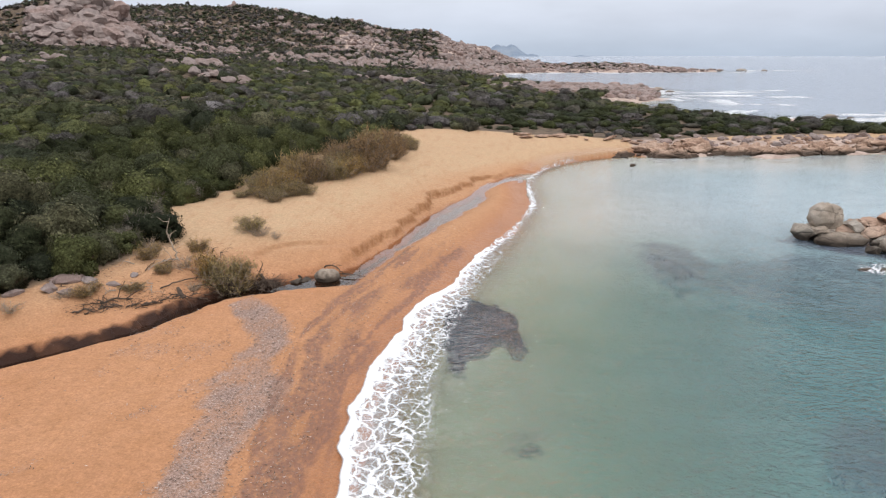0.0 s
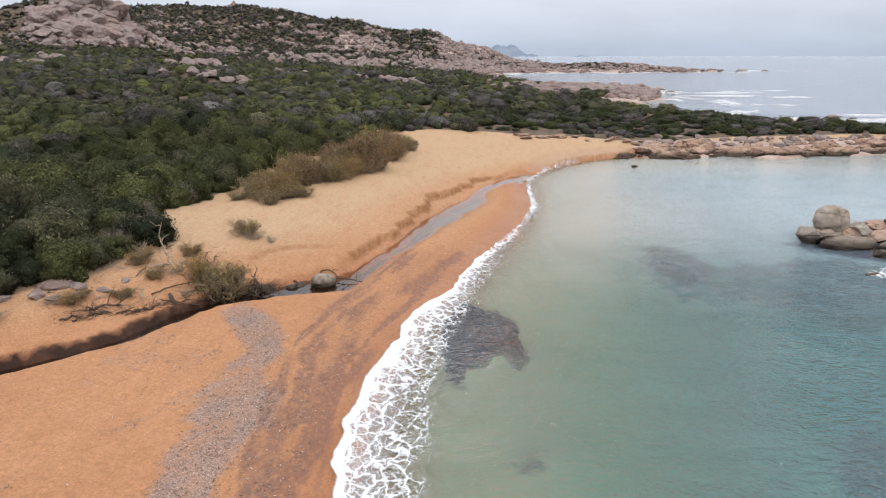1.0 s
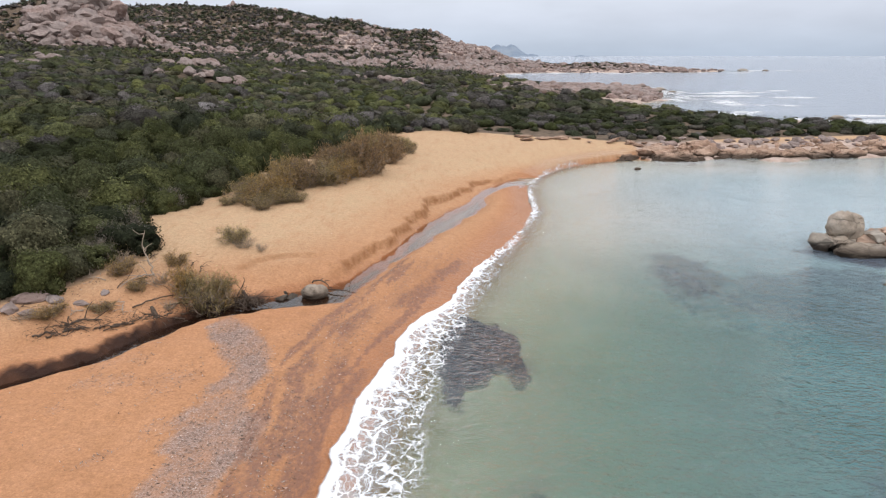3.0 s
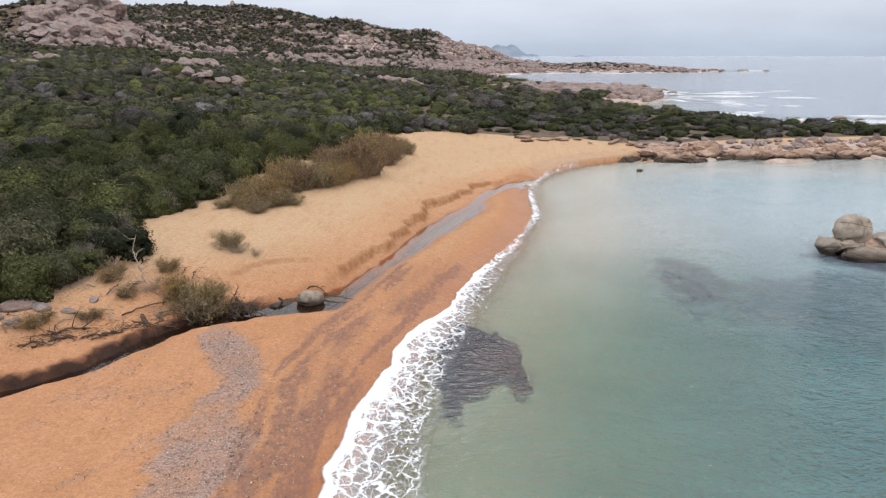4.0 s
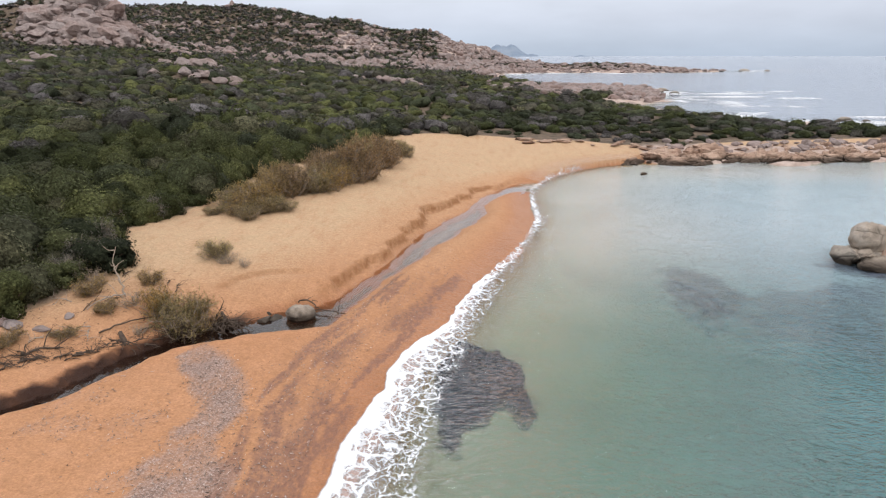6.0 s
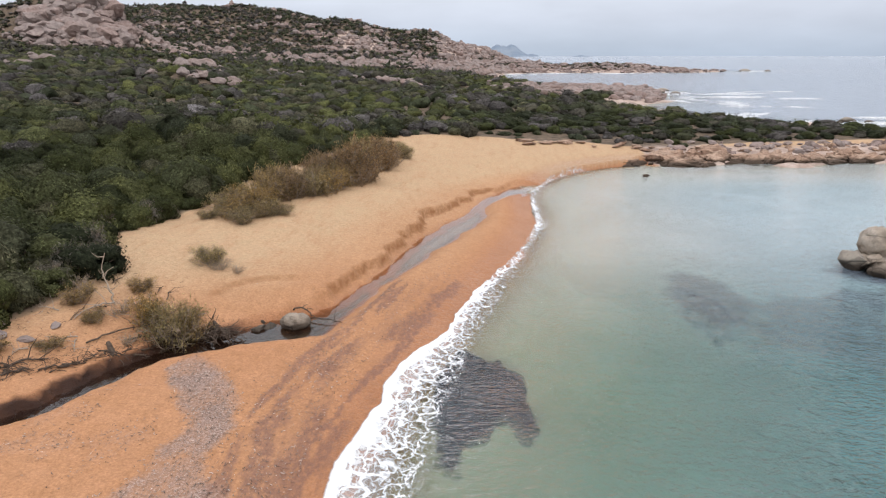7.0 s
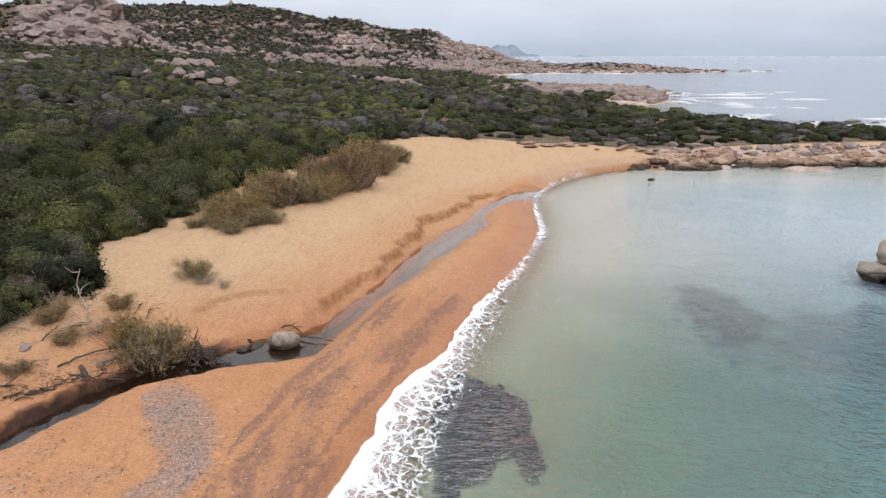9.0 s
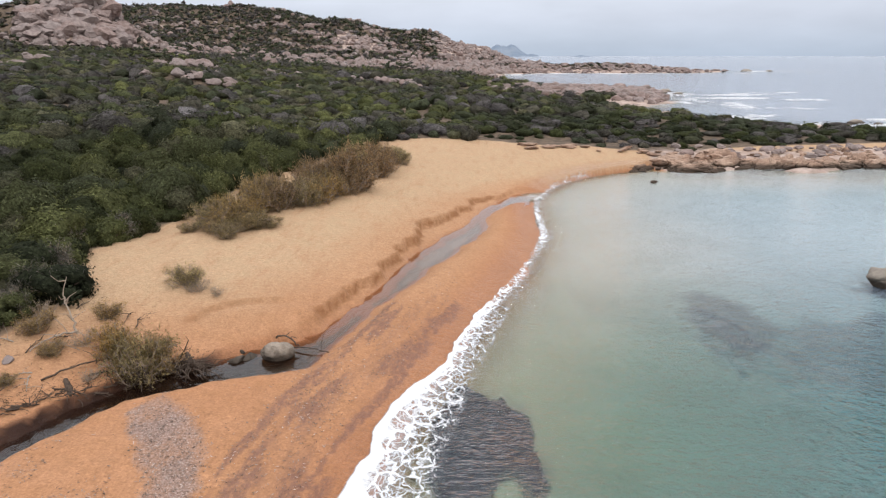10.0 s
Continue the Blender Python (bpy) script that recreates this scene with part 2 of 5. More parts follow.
def mat_rock(name, lo, mid, hi, lichen=(0.30, 0.29, 0.26), dark=0.0):
    m = Nodes(name)
    co = m.coord()
    lo_co = m.local()
    tone = m.n("ShaderNodeObjectInfo").outputs["Random"]
    big = m.noise(co, 0.55, 6, 0.62)
    col = m.ramp(big, [(0.28, lo), (0.5, mid), (0.72, hi)])
    col = m.mix(m.span(m.math('FRACT', m.math('ADD', tone, m.attr("tone"))), 0.0, 1.0, 0.0, 0.55), col, lichen)
    grain = m.noise(co, 26.0, 4, 0.75)
    col = m.mix(1.0, col, m.ramp(grain, [(0.25, (0.72,) * 3), (0.75, (1.2,) * 3)]), 'MULTIPLY')
    # Dark upright streaks: weathering, and crevice shade put into the rock colour.
    streak = m.noise(m.stretch(co, (2.2, 2.2, 0.5)), 1.2, 5, 0.65)
    col = m.mix(m.span(streak, 0.55, 0.75, 0.0, 0.6), col, (0.085, 0.07, 0.06))
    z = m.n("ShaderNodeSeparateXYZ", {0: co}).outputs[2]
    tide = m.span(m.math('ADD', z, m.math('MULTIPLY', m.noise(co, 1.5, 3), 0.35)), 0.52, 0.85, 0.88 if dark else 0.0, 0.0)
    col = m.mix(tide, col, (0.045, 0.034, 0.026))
    crack = m.n("ShaderNodeTexVoronoi", {"Vector": m.stretch(co, (1, 1, 1.4)), "Scale": 0.75}, feature='DISTANCE_TO_EDGE').outputs[0]
    cr_ = m.span(crack, 0.0, 0.05, 1.0, 0.0)
    col = m.mix(m.math('MULTIPLY', cr_, 0.22), col, (0.06, 0.048, 0.04))
    h = m.math('ADD', m.math('MULTIPLY', m.noise(co, 2.4, 6, 0.65), 1.0), m.math('SUBTRACT', m.math('MULTIPLY', grain, 0.12), m.math('MULTIPLY', cr_, 0.4)))
    n = m.bump(h, 0.7, 0.18)
    return m.plain(col, 0.9, n, 0.12)


def mat_wood(name, a, b):
    m = Nodes(name)
    co = m.coord()
    col = m.ramp(m.noise(co, 6.0, 5, 0.7), [(0.3, a), (0.7, b)])
    return m.plain(col, 0.85, m.bump(m.noise(co, 30.0, 4), 0.5, 0.02), 0.2)


# Far land: the blue-grey of distance haze is put into the base colour.
def mat_far_haze(name, a, b):
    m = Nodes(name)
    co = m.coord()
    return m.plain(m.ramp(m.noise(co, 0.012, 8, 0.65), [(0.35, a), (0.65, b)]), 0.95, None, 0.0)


M_GROUND, M_SEA, M_STREAM, M_FOAM = mat_ground(), mat_sea(), mat_stream(), mat_foam()
SCRUB = [(0.0, (0.024, 0.028, 0.017)), (0.16, (0.054, 0.060, 0.023)), (0.32, (0.110, 0.113, 0.042)), (0.48, (0.044, 0.050, 0.031)),
         (0.60, (0.104, 0.097, 0.055)), (0.74, (0.062, 0.055, 0.047)), (0.87, (0.104, 0.092, 0.089)), (1.0, (0.155, 0.140, 0.140))]
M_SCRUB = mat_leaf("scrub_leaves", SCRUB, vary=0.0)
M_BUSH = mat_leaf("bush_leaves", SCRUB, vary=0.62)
M_TAM = [mat_leaf("tamarisk_ochre", [(0, (0.54, 0.34, 0.12)), (0.5, (0.50, 0.34, 0.15)), (1, (0.44, 0.33, 0.16))], 0.3, 0.5),
         mat_leaf("tamarisk_rust", [(0, (0.44, 0.27, 0.135)), (0.5, (0.44, 0.29, 0.155)), (1, (0.38, 0.265, 0.16))], 0.3, 0.5),
         mat_leaf("tamarisk_olive", [(0, (0.48, 0.38, 0.17)), (0.5, (0.48, 0.37, 0.18)), (1, (0.42, 0.32, 0.17))], 0.3, 0.5)]
M_SEAGRASS = mat_leaf("seagrass_blades", [(0, (0.028, 0.026, 0.038)), (1, (0.055, 0.051, 0.068))])
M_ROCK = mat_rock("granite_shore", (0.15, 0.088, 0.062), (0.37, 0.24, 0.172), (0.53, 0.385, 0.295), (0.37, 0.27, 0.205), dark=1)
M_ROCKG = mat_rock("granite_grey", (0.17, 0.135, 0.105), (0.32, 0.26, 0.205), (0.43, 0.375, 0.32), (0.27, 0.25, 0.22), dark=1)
M_ROCKH = mat_rock("granite_hill", (0.12, 0.080, 0.068), (0.255, 0.182, 0.158), (0.37, 0.288, 0.258), (0.25, 0.222, 0.210))
M_TWIG = mat_wood("dead_twigs", (0.22, 0.165, 0.12), (0.40, 0.32, 0.25))
M_GREY = mat_leaf("grey_twig_tips", [(0, (0.20, 0.175, 0.15)), (1, (0.27, 0.24, 0.215))], 0.3, 0.3)
M_BARK = mat_wood("dark_bark", (0.045, 0.030, 0.022), (0.11, 0.08, 0.06))
M_DRIFT = mat_wood("driftwood_grey", (0.20, 0.16, 0.125), (0.38, 0.33, 0.28))
M_FLAKE = mat_leaf("dry_seagrass_flakes", [(0, (0.13, 0.085, 0.068)), (0.5, (0.27, 0.20, 0.165)), (1, (0.44, 0.36, 0.32))], 0.4, 0.0)
M_FAR1, M_FAR2 = mat_far_haze("far_hills_haze_tint", (0.155, 0.195, 0.25), (0.22, 0.25, 0.29)), mat_far_haze("farther_hills_haze_tint", (0.20, 0.245, 0.30), (0.245, 0.285, 0.335))

# ---- arithmetic ----
RNG = np.random.default_rng(7)


def sstep(a, b, x):
    t = np.clip((x - a) / (b - a), 0, 1)
    return t * t * (3 - 2 * t)


def vnoise(x, y, seed=0):
    """Value noise, 0 to 1."""
    xi, yi = np.floor(x).astype(np.int64), np.floor(y).astype(np.int64)
    fx, fy = x - xi, y - yi
    fx, fy = fx * fx * (3 - 2 * fx), fy * fy * (3 - 2 * fy)

    def h(i, j):
        v = (i * 374761393 + j * 668265263 + seed * 362437) & 0x7fffffff
        v = ((v ^ (v >> 13)) * 1274126177) & 0x7fffffff
        return ((v ^ (v >> 16)) & 0xffff) / 65535.0
    a = h(xi, yi) * (1 - fx) + h(xi + 1, yi) * fx
    b = h(xi, yi + 1) * (1 - fx) + h(xi + 1, yi + 1) * fx
    return a * (1 - fy) + b * fy


def fbm(x, y, seed=0, n=4):
    s, a, t = 0.0, 0.5, 0.0
    for k in range(n):
        s = s + a * vnoise(x * 2 ** k, y * 2 ** k, seed + k)
        t += a
        a *= 0.5
    return s / t


def flowing(pts, n):
    """Points eased through the control points, n to each span."""
    p = np.array(pts, float)
    q = np.vstack([2 * p[0] - p[1], p, 2 * p[-1] - p[-2]])
    res = []
    for i in range(1, len(q) - 2):
        for k in range(n):
            t = k / n
            a, b, c, d = q[i - 1], q[i], q[i + 1], q[i + 2]
            res.append(0.5 * (2 * b + (c - a) * t + (2 * a - 5 * b + 4 * c - d) * t * t + (3 * b - a - 3 * c + d) * t ** 3))
    res.append(p[-1])
    return np.array(res)


def to_line(x, y, line):
    """Distance to a line of points, the place along it (0 to its length), and the side (left +)."""
    best = np.full(x.shape, 1e9)
    along, side = np.zeros(x.shape), np.ones(x.shape)
    s = 0.0
    for a, b in zip(line[:-1], line[1:]):
        dx, dy = b[0] - a[0], b[1] - a[1]
        L = math.hypot(dx, dy) + 1e-9
        t = np.clip(((x - a[0]) * dx + (y - a[1]) * dy) / (L * L), 0, 1)
        d = np.hypot(x - a[0] - t * dx, y - a[1] - t * dy)
        m = d < best
        best = np.where(m, d, best)
        along = np.where(m, s + t * L, along)
        side = np.where(m, np.sign(dx * (y - a[1]) - dy * (x - a[0])), side)
        s += L
    return best, along, side


def inside(x, y, poly):
    r = np.zeros(x.shape, bool)
    for a, b in zip(poly, np.roll(poly, -1, axis=0)):
        if a[1] != b[1]:
            r ^= ((a[1] > y) != (b[1] > y)) & (x < (b[0] - a[0]) * (y - a[1]) / (b[1] - a[1]) + a[0])
    return r


# ---- plan of the place ----
SHORE = flowing([(-9, -90), (-4.5, -30), (-2.9, 5), (-2.3, 16), (-2.2, 21), (-1.4, 26.5), (0.3, 32), (2.5, 39.0), (4.6, 45), (6.2, 51.5),
                 (6.6, 58), (7.6, 64), (10.8, 70.5), (15.0, 74.8), (20.5, 78.2)], 6)
COAST = np.array([(24, 79), (31, 79.5), (40, 79.5), (47, 81), (54, 82.5), (70, 84), (84, 90), (78, 100), (66, 110), (57, 121), (48, 134), (42, 147),
                  (40, 160), (52, 180), (58, 200), (60, 214), (66, 226), (56, 238), (40, 250), (28, 300), (19, 360), (25, 398), (37, 434), (75, 455),
                  (109, 447), (150, 458), (193, 492), (180, 505), (120, 530), (60, 640), (0, 900), (-200, 1500), (-1600, 1500), (-1600, -90)], float)
LAND = np.vstack([SHORE, COAST])
STREAM = flowing([(-23, 14.6), (-19.4, 18.6), (-16.6, 21.7), (-14.6, 23.8), (-13.4, 24.95), (-12.55, 26.3), (-11.7, 28.2), (-10.5, 29.8), (-8.7, 31.1), (-7.0, 32.2), (-5.6, 33.2), (-4.75, 34.5),
                  (-4.1, 36.3), (-3.5, 38.2), (-2.5, 40.6), (-1.45, 44.2), (-0.2, 47.5), (1.0, 50.5), (2.1, 53.2), (2.4, 55.6), (3.2, 58.0), (4.3, 60.3), (5.6, 62.4), (7.2, 64.2)], 5)
STREAM_W = [0.7, 0.65, 0.6, 0.55, 0.55, 0.55, 0.58, 0.6, 0.85, 1.15, 1.1, 0.7, 0.5, 0.45, 0.52, 0.72, 0.9, 1.0, 0.72, 0.35, 0.36, 0.5, 0.6, 1.0]
VEG = np.vstack([flowing([(-22, 6), (-20.5, 18), (-18.2, 26.8), (-16.0, 30.6), (-15.7, 34.6), (-17.3, 40.5), (-16.4, 45), (-15.8, 50.5), (-14.8, 58), (-12.8, 67), (-8, 81.5),
                          (-4, 86.5), (4, 87), (14, 85), (23, 83), (28, 85.5), (35, 88.5), (45, 91.5), (58, 94), (72, 96)], 3),
                 np.array([(72, 108), (60, 122), (300, 700), (0, 1400), (-1500, 1400), (-1500, 6)], float)])
BAND = flowing([(-9.0, -60), (-7.2, -10), (-6.6, 10), (-6.5, 16), (-6.5, 20), (-6.65, 22.5), (-7.2, 25), (-8.0, 26.6), (-8.7, 27.5)], 5)
STREAKS = [flowing([(-7.6, -60), (-5.6, -10), (-4.9, 10), (-4.95, 18), (-5.4, 22.7), (-5.4, 25), (-5.1, 27), (-4.6, 29.2), (-3.5, 32.2), (-2.1, 37)], 5),
           flowing([(-6.4, -60), (-4.6, -10), (-4.0, 10), (-3.9, 17), (-3.75, 21.5), (-3.5, 24), (-2.95, 26.6), (-1.9, 29.7), (-0.7, 33.6), (0.4, 38)], 5)]
WEEDBEDS = [flowing([(0.35, 30.4), (1.5, 30.7), (2.5, 29.8), (3.1, 28.2), (3.2, 26.4), (2.85, 24.9), (2.3, 25.9), (1.7, 24.6), (0.9, 23.6), (0.05, 23.2), (-0.05, 25.9), (0.1, 28.1)], 2),
            flowing([(11.2, 39.7), (12.5, 40.7), (13.8, 40.6), (15.0, 38.8), (14.6, 36.2), (13.3, 34.3), (11.8, 33.3), (11.2, 35.2), (11.0, 37.5)], 2),
            flowing([(14.4, 36.0), (17.5, 37.4), (22, 38.3), (25, 36), (24, 31), (19, 27.4), (16.5, 28.2), (14.6, 30.4), (12.4, 31.6), (12.6, 33.2)], 2),
            flowing([(10.6, 17.6), (12.5, 19.0), (15.0, 19.8), (18, 17), (15, 13.5), (11.5, 14.5)], 2),
            flowing([(21.2, 41.5), (21.6, 40.0), (23, 38.4), (26, 37.2), (31, 37.5), (33, 41), (30, 43), (24, 43)], 2),
            flowing([(2.1, 18.4), (2.3, 18.95), (2.75, 19.0), (2.8, 18.6), (2.5, 18.3)], 2)]
WEED_DENSITY = (0.85, 0.50, 0.34, 0.45, 0.75, 0.55)
SCARP = flowing([(-10.1, 34.0), (-9.5, 35.2), (-8.4, 36.1), (-7.2, 36.6)], 5)
STREAM_LEN = np.concatenate([[0], np.cumsum(np.hypot(*np.diff(STREAM, axis=0).T))])
_wk = np.interp(np.arange(len(STREAM)) / 5.0, np.arange(len(STREAM_W)), STREAM_W)
STREAM_Z = 0.20
HILLS = [(-270, 650, 38, 120, 130), (-150, 620, 20, 70, 105), (-70, 590, 19, 50, 90), (-20, 620, 17, 23, 80), (22, 600, 12, 26, 60), (-207, 405, 19, 30, 30),
         (-250, 420, 22, 45, 40), (-62, 160, 2.0, 14, 9), (60, 470, 4.5, 60, 25), (140, 470, 3.0, 50, 16), (-160, 300, 3, 60, 40)]


def survey(x, y):
    """Height of the ground and the share of each kind of surface, at arrays of places."""
    edge = np.vstack([LAND, LAND[:1]])
    d, _, _ = to_line(x, y, edge)
    land = inside(x, y, LAND)
    d = np.where(land, d, -d)
    rocky = np.where(y > 110, 1.0, sstep(20, 25, x) * sstep(60, 72, y))
    up = np.maximum(d, 0)
    z_land = 1.0 * (1 - np.exp(-up / 4.2)) + 0.05 * np.maximum(up - 12, 0)
    z_land = np.where(z_land > 13, 13 + (z_land - 13) * 0.25, z_land)
    z_land = z_land + np.minimum(up / 40, 1) * (fbm(x / 26, y / 26, 3) - 0.5) * 3.2
    hills = np.zeros_like(x)
    for cx, cy, h, sx, sy in HILLS:
        hills = hills + h * np.exp(-((x - cx) / sx) ** 2 - ((y - cy) / sy) ** 2)
    crag = fbm(x / 22, y / 22, 11, 5)
    z_land = z_land + hills * (0.8 + 0.4 * crag) * np.minimum(up / 30, 1)
    out = np.maximum(-d, 0)
    bay = (1 - sstep(60, 110, out)) * (1 - rocky)
    z_sea = -(0.085 * np.minimum(out, 5) + 0.075 * np.clip(out - 5, 0, 18)) - 0.12 * np.clip(out - 40, 0, 60)
    z = np.where(land, z_land, z_sea)
    shelf = rocky * np.exp(-(d / 7.0) ** 2)
    z = z + shelf * (fbm(x / 2.6, y / 1.6, 21, 4) - 0.40) * 1.5
    # beach detail: low berm, hummocks, footprints
    beach = (1 - rocky) * sstep(0.5, 3, d) * (y < 100) * (x > -40)
    z = z + beach * ((fbm(x / 5, y / 5, 31) - 0.5) * 0.30 + (fbm(x / 0.9, y / 0.9, 41, 2) - 0.5) * 0.07)
    cusp = np.exp(-((d - 0.3) / 1.5) ** 2) * (1 - rocky)
    z = z + cusp * (fbm(x / 2.2, y / 2.2, 51, 2) - 0.5) * 0.10
    # back of the beach is higher beyond the stream
    sd, sa, ss = to_line(x, y, STREAM)
    left = ss > 0
    back = left * sstep(0.3, 9, sd) * (1 - rocky) * (d > 0) * (y < 95)
    z = z + back * 0.55
    hw = np.interp(sa, STREAM_LEN, _wk) * (0.66 + 0.4 * vnoise(sa * 0.9, sa * 0, 5) + 0.22 * vnoise(sa * 3.3, ss * 2.0, 9))
    near = sd - hw + np.where(left, (fbm(x / 0.55, y / 0.55, 95, 3) - 0.5) * 0.55, 0)
    steep = np.where(left, 0.42, 1.5)
    k = sstep(0, 1, (near + 0.12) / steep)
    k = np.where(left & (y < 36), 0.45 * sstep(-0.1, 0.22, near) + 0.55 * sstep(0.1, 3.0, near), k)
    ledge = 0.30 + 1.2 * sstep(0.3, 0.75, fbm(x / 3.2, y / 3.2, 97, 3)) * sstep(34, 39, y)
    k2 = 0.30 * sstep(0, 0.5, near) + 0.12 * sstep(0.3, 2.2, near) + 0.58 * sstep(-0.16, 0.16, near - ledge)
    k = np.where(left & (y > 33.5), k * (1 - sstep(33.5, 36, y)) + k2 * sstep(33.5, 36, y), k)
    bed = 0.17 - 0.35 * sstep(0.1, -0.8, near)
    bed = bed - 0.25 * sstep(STREAM_LEN[-1] - 5, STREAM_LEN[-1], sa)
    inland = sd < 6
    z = np.where(inland & (z > bed), bed * (1 - k) + z * k, z)
    # a small scarp washed into the sand above the pool
    cd, ca, cs = to_line(x, y, SCARP)
    z = z - 0.16 * sstep(0.10, -0.12, np.where(cs > 0, cd, -cd)) * np.exp(-(cd / 0.9) ** 2) * sstep(0.0, 0.5, ca) * (cd < 2.5)
    # shares
    veg = inside(x, y, VEG) & (d > 3)
    vd, _, _ = to_line(x, y, VEG)
    soil = np.where(veg, np.minimum(0.55 + vd / 3, 1.0), 0.45 - vd / 0.7)
    soil = np.clip(soil, 0, 1)
    hillzone = sstep(360, 420, y) * (d > 15) + sstep(4, 12, hills) * (y > 300)
    rockn = fbm(x / 16, y / 10, 61, 5)
    rock = np.clip(shelf * 1.3, 0, 1) + 0.72 * np.clip(hillzone, 0, 1) * sstep(0.58, 0.72, rockn + 0.19 * sstep(-150, -40, x) - 0.14 * sstep(16, 34, hills))
    rock = rock + rocky * (1 - sstep(np.where(y < 110, 2.5, 5), np.where(y < 110, 6.5, 13), d)) * (d > 0)
    pt = np.exp(-((x - 42) / 26) ** 2 - ((y - 212) / 34) ** 2)
    rock = np.clip(rock + 1.2 * pt + np.exp(-((x + 205) / 25) ** 2 - ((y - 392) / 26) ** 2), 0, 1)
    cove = np.exp(-((x - 22) / 14) ** 2 - ((y - 178) / 7) ** 2)
    soil = np.clip(soil - 1.2 * cove, 0, 1)
    rock = np.clip(rock - 1.2 * cove, 0, 1)
    bd, ba, _ = to_line(x, y, BAND)
    bd = bd + (fbm(x / 1.1, y / 1.6, 73, 5) - 0.5) * 2.0
    wl = 0.95 * sstep(1.35, 0.45, bd / 1.0) * (0.50 + 0.6 * fbm(x / 0.5, y / 1.1, 77, 3))
    wl2 = np.zeros_like(x)
    for k_, line_ in enumerate(STREAKS):
        sd2, al2, sg2 = to_line(x, y, line_)
        u2 = sd2 * sg2
        wide2 = 0.62 + 1.0 * (fbm(u2 / 0.8, al2 / 4.0, 75 + k_) - 0.4)
        wl2 = np.maximum(wl2, 1.12 * np.exp(-(u2 / wide2) ** 2) * sstep(0.28, 0.60, fbm(u2 / 0.32 + 30, al2 / 2.8, 85 + k_, 4)))
    far_side = 0.40 * sstep(16, 12, d) * sstep(4, 6, d) * sstep(29, 23, y) * sstep(0.56, 0.70, fbm(x / 1.2 - y / 2.2, y / 3.0 + x / 3.0, 71, 5))
    wrack = np.clip(wl + far_side, 0, 1) * (~left | (sd > 50)) * (1 - rocky)
    stain = np.clip(wl2 + 0.16 * sstep(1.4, 2.2, d) * sstep(4.8, 3.6, d) * sstep(42, 30, y) + 0.30 * np.exp(-((d - 2.6) / 0.6) ** 2) * sstep(50, 38, y), 0, 1) * (1 - rocky)
    under = sstep(0.0, -0.25, z) * (d < 1)
    wet = np.clip(sstep(2.6, 0.9, d) * sstep(-0.9, -0.2, d) * (1 - rocky) + sstep(0.5, 0.0, near) * inland, 0, 1)
    dry = np.clip(back * 1.2 + sstep(55, 75, y) * sstep(3, 7, d) + 0.25 * sstep(1.5, 3.5, d) * sstep(30, 45, y), 0, 1)
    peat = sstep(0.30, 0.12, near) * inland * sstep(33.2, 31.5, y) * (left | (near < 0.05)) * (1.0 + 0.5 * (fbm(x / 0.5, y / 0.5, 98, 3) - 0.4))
    # mask of the painted shade along the ledge lip, then along the scarp
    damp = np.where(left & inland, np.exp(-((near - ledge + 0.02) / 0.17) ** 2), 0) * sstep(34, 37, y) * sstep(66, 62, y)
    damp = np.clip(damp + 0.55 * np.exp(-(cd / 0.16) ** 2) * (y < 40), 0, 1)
    weed = np.zeros_like(x)
    wig = (fbm(x / 0.9, y / 1.5, 81, 4) - 0.5) * 1.6
    for bed_, dens_ in zip(WEEDBEDS, WEED_DENSITY):
        ed, _, _ = to_line(x, y, np.vstack([bed_, bed_[:1]]))
        ed = np.where(inside(x, y, bed_), ed, -ed)
        soft_ = 0.65 if dens_ > 0.8 else 1.0
        weed = np.maximum(weed, dens_ * sstep(-soft_, soft_, ed + wig * (1.3 if dens_ > 0.6 else 1.6)))
    weed = weed * (d < -0.6)
    return dict(z=z, d=d, soil=soil, rock=rock, wrack=wrack, stain=stain, wet=wet, dry=dry, weed=weed, under=under, veg=veg, vd=vd, hills=hills, rocky=rocky, sd=sd, near=near, peat=np.clip(peat, 0, 1), damp=damp, pt=pt, cove=cove, left=left)


def height(x, y):
    """Height of the built ground, from its own sheet."""
    x, y = np.atleast_1d(np.array(x, float)), np.atleast_1d(np.array(y, float))
    i = np.clip(np.searchsorted(gx, x) - 1, 0, len(gx) - 2)
    j = np.clip(np.searchsorted(gy, y) - 1, 0, len(gy) - 2)
    u, v = (x - gx[i]) / (gx[i + 1] - gx[i]), (y - gy[j]) / (gy[j + 1] - gy[j])
    return (GZ[j, i] * (1 - u) + GZ[j, i + 1] * u) * (1 - v) + (GZ[j + 1, i] * (1 - u) + GZ[j + 1, i + 1] * u) * v


# ---- mesh making ----


